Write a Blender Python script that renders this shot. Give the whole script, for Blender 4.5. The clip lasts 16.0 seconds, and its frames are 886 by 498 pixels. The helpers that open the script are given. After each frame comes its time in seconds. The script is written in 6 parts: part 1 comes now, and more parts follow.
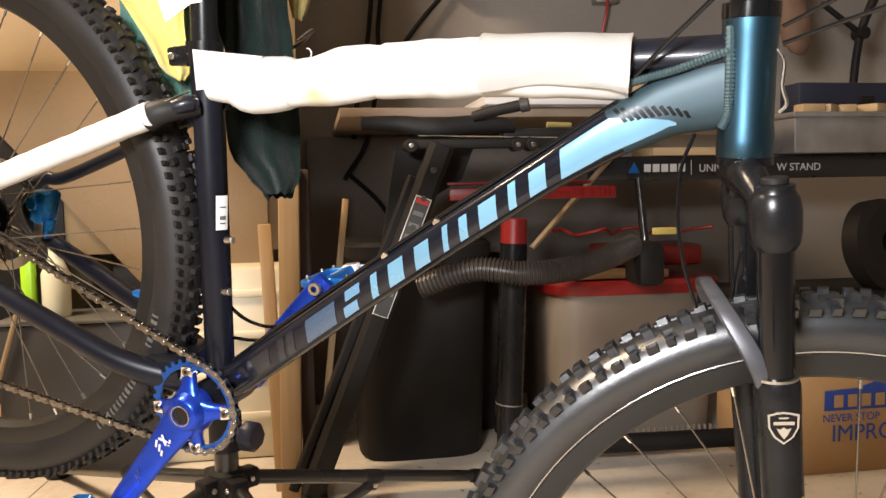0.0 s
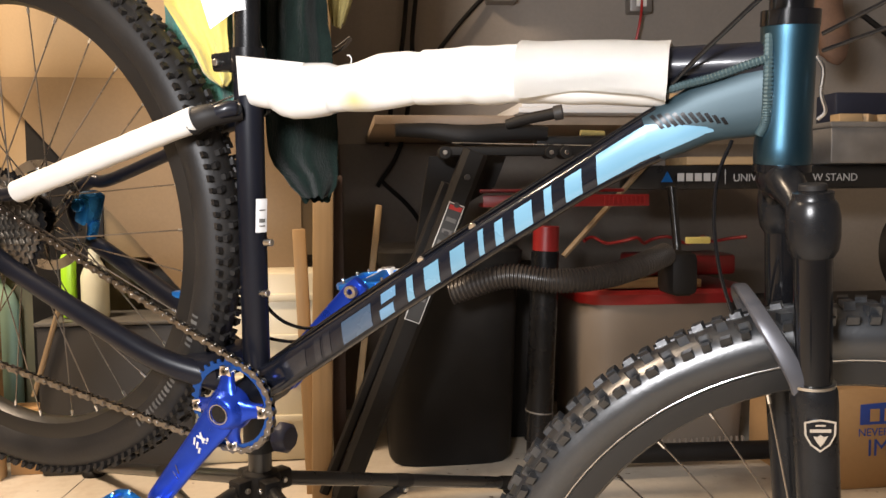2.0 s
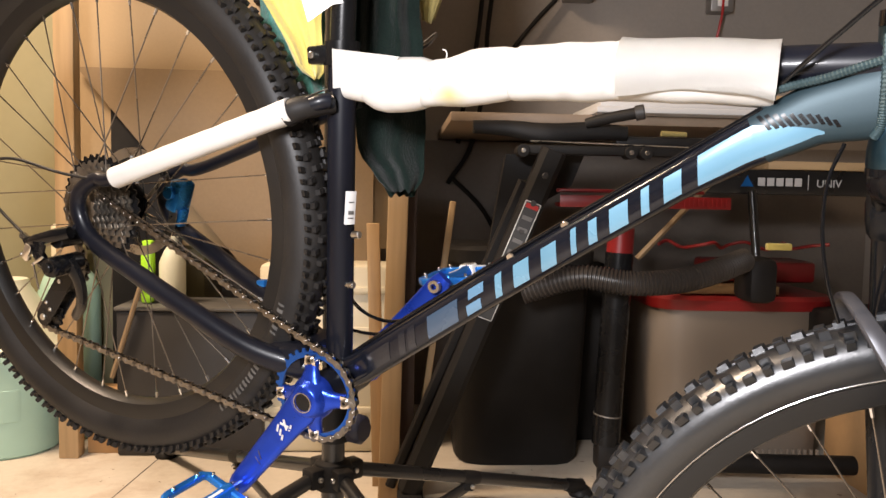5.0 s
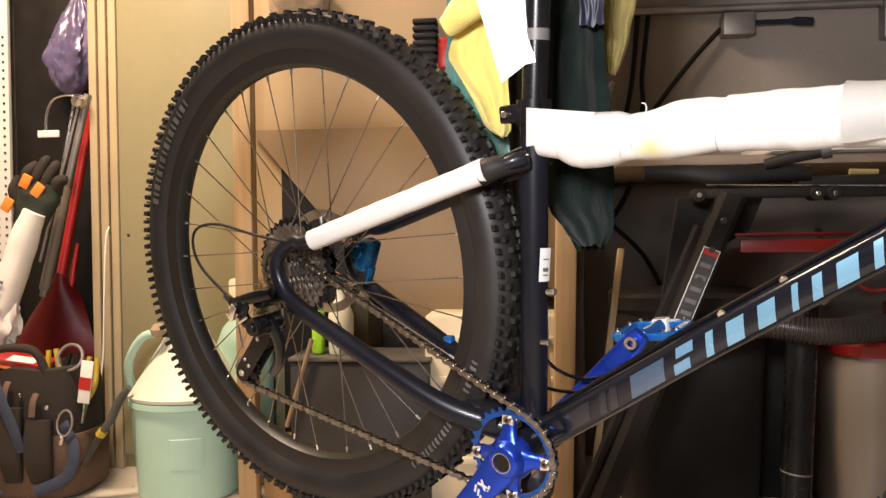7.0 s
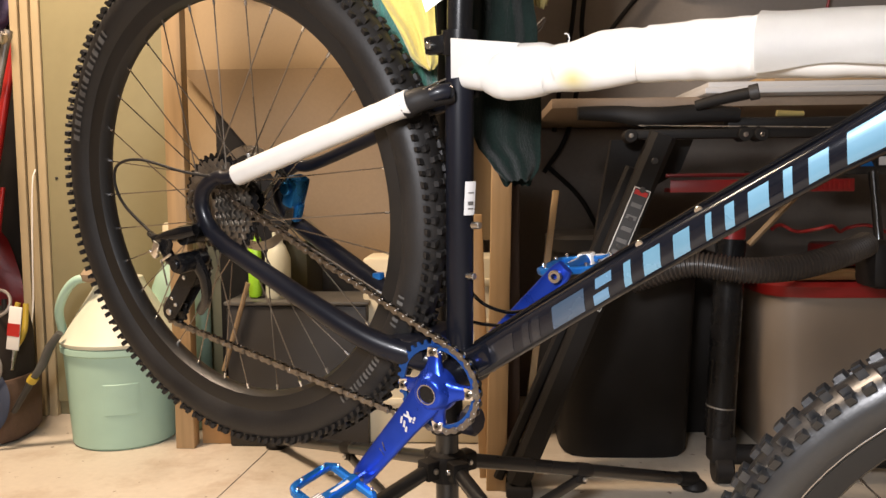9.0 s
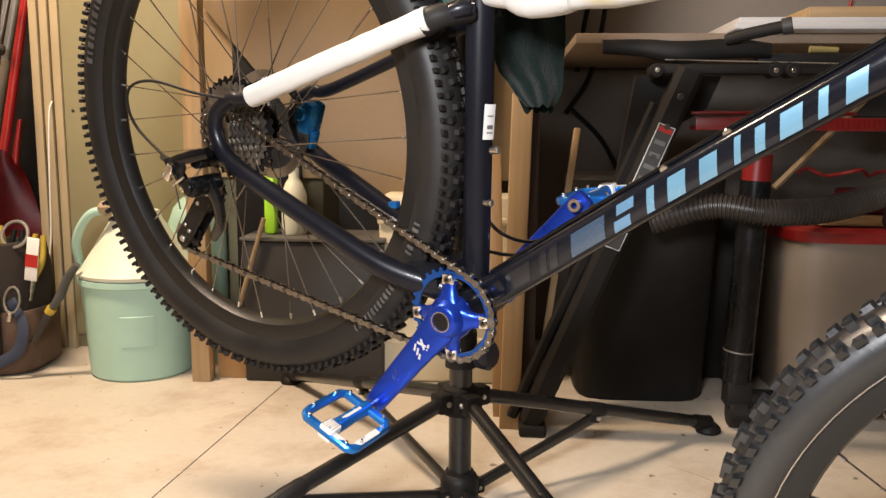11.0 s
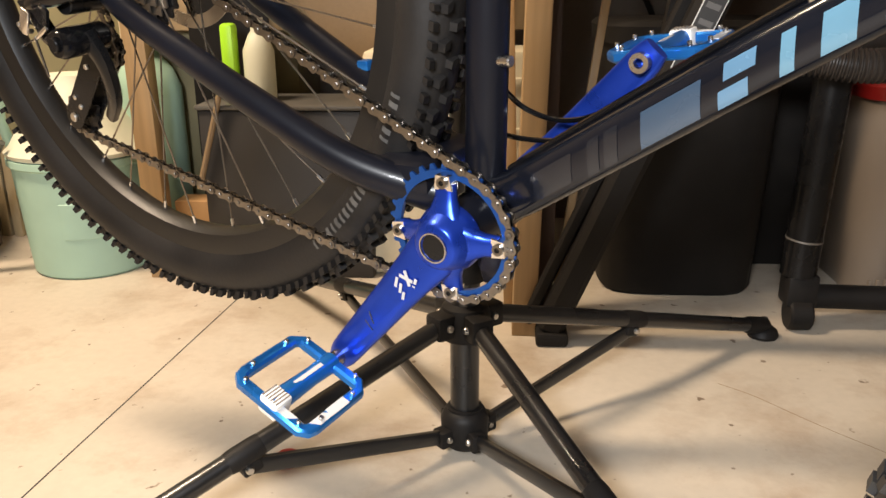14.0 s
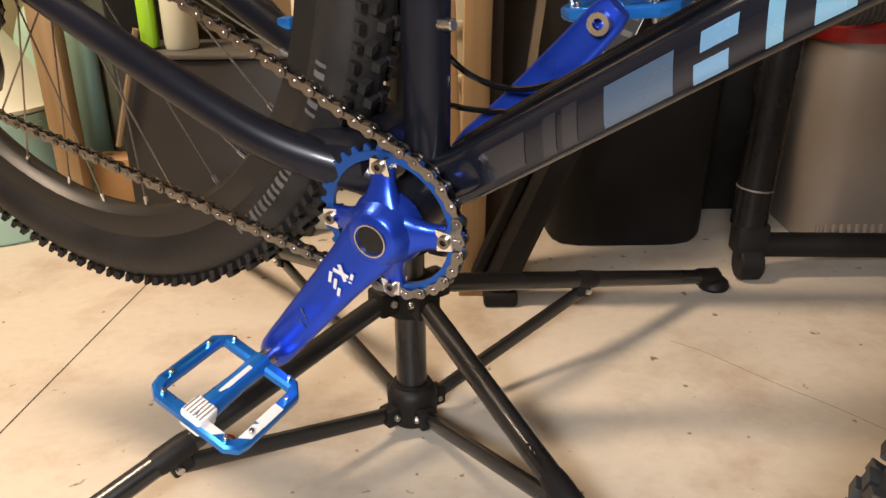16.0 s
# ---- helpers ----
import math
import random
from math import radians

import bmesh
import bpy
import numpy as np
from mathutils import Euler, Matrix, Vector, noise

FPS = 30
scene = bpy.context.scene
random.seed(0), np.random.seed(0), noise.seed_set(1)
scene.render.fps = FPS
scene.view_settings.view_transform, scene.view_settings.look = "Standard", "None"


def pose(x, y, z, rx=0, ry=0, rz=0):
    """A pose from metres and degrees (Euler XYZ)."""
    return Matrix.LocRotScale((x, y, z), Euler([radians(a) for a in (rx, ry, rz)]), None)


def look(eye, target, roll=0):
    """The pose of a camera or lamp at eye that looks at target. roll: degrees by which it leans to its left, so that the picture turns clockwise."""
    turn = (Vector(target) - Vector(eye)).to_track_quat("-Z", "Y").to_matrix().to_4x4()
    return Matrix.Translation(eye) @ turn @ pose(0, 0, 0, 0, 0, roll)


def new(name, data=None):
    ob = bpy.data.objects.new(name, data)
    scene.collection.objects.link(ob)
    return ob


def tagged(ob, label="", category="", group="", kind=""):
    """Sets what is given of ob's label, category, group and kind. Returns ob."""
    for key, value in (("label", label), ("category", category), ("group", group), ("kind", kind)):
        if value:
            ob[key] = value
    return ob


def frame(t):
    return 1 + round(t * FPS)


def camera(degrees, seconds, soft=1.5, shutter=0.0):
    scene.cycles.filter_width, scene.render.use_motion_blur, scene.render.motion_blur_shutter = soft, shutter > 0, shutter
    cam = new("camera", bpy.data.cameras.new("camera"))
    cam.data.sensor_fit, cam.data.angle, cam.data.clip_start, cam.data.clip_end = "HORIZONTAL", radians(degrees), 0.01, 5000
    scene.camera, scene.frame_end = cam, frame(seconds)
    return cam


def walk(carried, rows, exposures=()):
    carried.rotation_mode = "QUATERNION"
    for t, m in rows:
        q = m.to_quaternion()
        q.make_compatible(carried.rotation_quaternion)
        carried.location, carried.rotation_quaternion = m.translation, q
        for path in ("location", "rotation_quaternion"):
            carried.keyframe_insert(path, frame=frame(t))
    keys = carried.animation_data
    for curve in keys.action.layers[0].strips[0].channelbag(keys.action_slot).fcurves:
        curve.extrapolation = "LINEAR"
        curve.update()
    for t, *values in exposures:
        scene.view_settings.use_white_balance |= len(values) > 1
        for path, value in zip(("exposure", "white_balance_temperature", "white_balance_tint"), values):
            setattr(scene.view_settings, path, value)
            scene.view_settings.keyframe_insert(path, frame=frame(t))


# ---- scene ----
cam = camera(57.78, 16.0)
PATH = [
    (0, (0.0019, -0.0206, 0.6656), (0.1575, 0.9639, 0.5839), -0.96),
    (0.5, (-0.0013, -0.0210, 0.6776), (0.1432, 0.9670, 0.6238), -0.59),
    (1, (-0.0119, -0.0211, 0.6691), (0.1204, 0.9684, 0.6108), -0.47),
    (1.5, (-0.0095, -0.0293, 0.6655), (0.1172, 0.9604, 0.5987), -0.55),
    (2, (-0.0073, -0.0302, 0.6612), (0.1134, 0.9600, 0.5911), -0.44),
    (2.5, (-0.0072, -0.0296, 0.6595), (0.1131, 0.9605, 0.5878), -0.06),
    (3, (-0.0112, -0.0283, 0.6578), (0.1001, 0.9625, 0.5810), 0.10),
    (5.5, (-0.0585, -0.0240, 0.6589), (-0.0394, 0.9734, 0.5896), 0.84),
    (6, (-0.0786, -0.0250, 0.6683), (-0.1120, 0.9732, 0.6175), -0.48),
    (6.5, (-0.1029, -0.0208, 0.6823), (-0.1845, 0.9755, 0.6582), -1.21),
    (7, (-0.1182, -0.0175, 0.6767), (-0.2306, 0.9759, 0.6545), -0.62),
    (7.5, (-0.1175, -0.0170, 0.6746), (-0.2247, 0.9769, 0.6455), -0.51),
    (8, (-0.1035, -0.0193, 0.6761), (-0.1737, 0.9775, 0.6381), -0.53),
    (8.5, (-0.0924, -0.0189, 0.6679), (-0.1467, 0.9779, 0.6087), -0.65),
    (9, (-0.0897, -0.0130, 0.6551), (-0.1399, 0.9823, 0.5720), -0.50),
    (9.5, (-0.0874, -0.0077, 0.6424), (-0.1387, 0.9849, 0.5325), -0.13),
    (12, (-0.0960, 0.0451, 0.6096), (-0.1873, 1.0252, 0.4332), -0.28),
    (12.5, (-0.0995, 0.1197, 0.6022), (-0.1974, 1.0929, 0.3939), -1.02),
    (13, (-0.0991, 0.2018, 0.6122), (-0.1864, 1.1699, 0.3775), -0.96),
    (13.5, (-0.0921, 0.2664, 0.6098), (-0.1645, 1.2271, 0.3419), -0.78),
    (14, (-0.1046, 0.3351, 0.5982), (-0.1785, 1.2811, 0.2825), -0.43),
    (14.5, (-0.1113, 0.3956, 0.5954), (-0.1781, 1.3283, 0.2412), -0.50),
    (15, (-0.1133, 0.4256, 0.5844), (-0.1602, 1.3470, 0.1987), -0.62),
    (15.5, (-0.1140, 0.4268, 0.5968), (-0.1326, 1.3397, 0.1891), -0.50),
    (16, (-0.1067, 0.4169, 0.6117), (-0.1104, 1.3368, 0.2195), -0.60),
]
walk(cam, [(t, look(eye, target, roll)) for t, eye, target, roll in PATH], [(0, 0.42, 7000, 15), (1, 0.26, 7000, 15), (3, 0.20, 6950, 16), (5.5, 0.16, 7000, 18), (6.5, 0.10, 7100, 19), (8, -0.04, 6950, 18), (9.5, -0.04, 6900, 16), (12, 0.06, 6850, 15), (14, 0.05, 6850, 13), (16, -0.04, 6900, 16)])

# ---------------------------------------------------------------- world and light
world = bpy.data.worlds.new("world")
scene.world = world
world.use_nodes = True
world.node_tree.nodes["Background"].inputs[0].default_value = (1.0, 0.85, 0.68, 1)
world.node_tree.nodes["Background"].inputs[1].default_value = 0.022
scene.view_settings.exposure = 0.0


def ceiling_lamp(x, y, z, w, d, watts, colour, turn=0):
    data = bpy.data.lights.new("ceiling_lamp", "AREA")
    data.shape, data.size, data.size_y, data.energy, data.color = "RECTANGLE", w, d, watts, colour
    ob = new("ceiling_lamp", data)
    ob.matrix_world = pose(x, y, z, 0, 0, turn)
    return ob


ceiling_lamp(-1.43, 1.26, 2.42, 0.8, 0.25, 100, (1.0, 0.82, 0.61))
# Added cool lamp, out of view, for the sheen on tyre and head tube.
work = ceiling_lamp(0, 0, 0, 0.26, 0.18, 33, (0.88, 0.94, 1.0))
work.name = "added_cool_lamp"
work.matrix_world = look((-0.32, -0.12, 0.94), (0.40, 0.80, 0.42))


# ---------------------------------------------------------------- materials
def material(name, colour, rough=0.5, metal=0.0, vary=0.12, scale=8.0, fine=0.0, fine_scale=120.0, bump=0.0, coat=0.0, island=0.0, sheen=0.0, spec=0.5):
    m = bpy.data.materials.new(name)
    m.use_nodes = True
    nt = m.node_tree
    n, l = nt.nodes, nt.links
    b = n["Principled BSDF"]
    b.inputs["Roughness"].default_value = rough
    b.inputs["Metallic"].default_value = metal
    b.inputs["Coat Weight"].default_value = coat
    b.inputs["Coat Roughness"].default_value = 0.08
    b.inputs["Specular IOR Level"].default_value = spec
    b.inputs["Sheen Weight"].default_value = sheen
    co = n.new("ShaderNodeTexCoord")
    big = n.new("ShaderNodeTexNoise")
    big.inputs["Scale"].default_value, big.inputs["Detail"].default_value = scale, 6
    l.new(co.outputs["Object"], big.inputs["Vector"])
    small = n.new("ShaderNodeTexNoise")
    small.inputs["Scale"].default_value, small.inputs["Detail"].default_value = fine_scale, 4
    l.new(co.outputs["Object"], small.inputs["Vector"])
    mix = n.new("ShaderNodeMix")
    mix.data_type = "FLOAT"
    mix.inputs[0].default_value = 0.35 if fine else 0.0
    l.new(big.outputs["Fac"], mix.inputs[2]), l.new(small.outputs["Fac"], mix.inputs[3])
    ramp = n.new("ShaderNodeValToRGB")
    c = Vector(colour)
    ramp.color_ramp.elements[0].position, ramp.color_ramp.elements[1].position = 0.3, 0.7
    ramp.color_ramp.elements[0].color = (*(c * (1 - vary)), 1)
    ramp.color_ramp.elements[1].color = (*(c * (1 + vary)), 1)
    l.new(mix.outputs[0], ramp.inputs[0])
    out = ramp.outputs[0]
    if island:
        info = n.new("ShaderNodeObjectInfo")
        hsv = n.new("ShaderNodeHueSaturation")
        mm = n.new("ShaderNodeMapRange")
        mm.inputs[3].default_value, mm.inputs[4].default_value = 1 - island, 1 + island
        l.new(info.outputs["Random"], mm.inputs[0]), l.new(mm.outputs[0], hsv.inputs["Value"]), l.new(out, hsv.inputs["Color"])
        out = hsv.outputs[0]
    l.new(out, b.inputs["Base Color"])
    rr = n.new("ShaderNodeMapRange")
    rr.inputs[3].default_value, rr.inputs[4].default_value = max(0.03, rough - 0.1), min(1, rough + 0.1)
    l.new(big.outputs["Fac"], rr.inputs[0]), l.new(rr.outputs[0], b.inputs["Roughness"])
    if bump:
        bp_ = n.new("ShaderNodeBump")
        bp_.inputs["Strength"].default_value, bp_.inputs["Distance"].default_value = bump, 0.002
        l.new(small.outputs["Fac"], bp_.inputs["Height"]), l.new(bp_.outputs[0], b.inputs["Normal"])
    return m


def wood(name, colour, rough=0.6, along="z"):
    m = material(name, colour, rough, vary=0.18, scale=3)
    n, l = m.node_tree.nodes, m.node_tree.links
    co = n["Texture Coordinate"]
    mp = n.new("ShaderNodeMapping")
    mp.inputs["Scale"].default_value = {"z": (60, 60, 3), "x": (3, 60, 60), "y": (60, 3, 60)}[along]
    l.new(co.outputs["Object"], mp.inputs[0])
    for t in [t for t in n if t.type == "TEX_NOISE"]:
        l.new(mp.outputs[0], t.inputs["Vector"])
        t.inputs["Scale"].default_value = 1.0
    bb = n.new("ShaderNodeBump")
    bb.inputs["Strength"].default_value, bb.inputs["Distance"].default_value = 0.3, 0.002
    l.new(n["Noise Texture"].outputs["Fac"], bb.inputs["Height"]), l.new(bb.outputs[0], n["Principled BSDF"].inputs["Normal"])
    return m


def concrete(name, colour):
    m = material(name, colour, 0.5, vary=0.10, scale=2.2, fine=1, fine_scale=60, bump=0.15)
    n, l = m.node_tree.nodes, m.node_tree.links
    b, co = n["Principled BSDF"], n["Texture Coordinate"]
    stain = n.new("ShaderNodeTexNoise")
    stain.inputs["Scale"].default_value, stain.inputs["Detail"].default_value, stain.inputs["Roughness"].default_value = 5.5, 8, 0.7
    l.new(co.outputs["Object"], stain.inputs["Vector"])
    r = n.new("ShaderNodeValToRGB")
    r.color_ramp.elements[0].position, r.color_ramp.elements[1].position = 0.32, 0.50
    r.color_ramp.elements[0].color, r.color_ramp.elements[1].color = (0.46, 0.28, 0.16, 1), (1, 1, 1, 1)
    l.new(stain.outputs["Fac"], r.inputs[0])
    mul = n.new("ShaderNodeMix")
    mul.data_type, mul.blend_type = "RGBA", "MULTIPLY"
    mul.inputs[0].default_value = 0.36
    l.new(n["Color Ramp"].outputs[0], mul.inputs[6]), l.new(r.outputs[0], mul.inputs[7])
    speck = n.new("ShaderNodeTexNoise")
    speck.inputs["Scale"].default_value, speck.inputs["Detail"].default_value = 38, 2
    l.new(co.outputs["Object"], speck.inputs["Vector"])
    sr = n.new("ShaderNodeValToRGB")
    sr.color_ramp.elements[0].position, sr.color_ramp.elements[1].position = 0.265, 0.30
    sr.color_ramp.elements[0].color, sr.color_ramp.elements[1].color = (0.22, 0.15, 0.10, 1), (1, 1, 1, 1)
    l.new(speck.outputs["Fac"], sr.inputs[0])
    mu2 = n.new("ShaderNodeMix")
    mu2.data_type, mu2.blend_type = "RGBA", "MULTIPLY"
    mu2.inputs[0].default_value = 0.8
    l.new(mul.outputs[2], mu2.inputs[6]), l.new(sr.outputs[0], mu2.inputs[7])
    l.new(mu2.outputs[2], b.inputs["Base Color"])
    return m


def stained(name, colour, *rest, **more):
    """A pale sheet with one soft yellow stain where it was handled."""
    m = material(name, colour, *rest, **more)
    n, l = m.node_tree.nodes, m.node_tree.links
    b = n["Principled BSDF"]
    src = b.inputs["Base Color"].links[0].from_socket
    place = n.new("ShaderNodeMapping")
    place.vector_type = "TEXTURE"
    place.inputs["Location"].default_value = (0.194, -0.026, 0.344)
    place.inputs["Scale"].default_value = (0.024, 0.03, 0.020)
    l.new(n["Texture Coordinate"].outputs["Object"], place.inputs[0])
    blot = n.new("ShaderNodeTexGradient")
    blot.gradient_type = "SPHERICAL"
    l.new(place.outputs[0], blot.inputs[0])
    mix = n.new("ShaderNodeMix")
    mix.data_type, mix.blend_type = "RGBA", "MULTIPLY"
    mix.inputs[7].default_value = (0.92, 0.80, 0.36, 1)
    l.new(blot.outputs["Fac"], mix.inputs[0]), l.new(src, mix.inputs[6])
    l.new(mix.outputs[2], b.inputs["Base Color"])
    return m


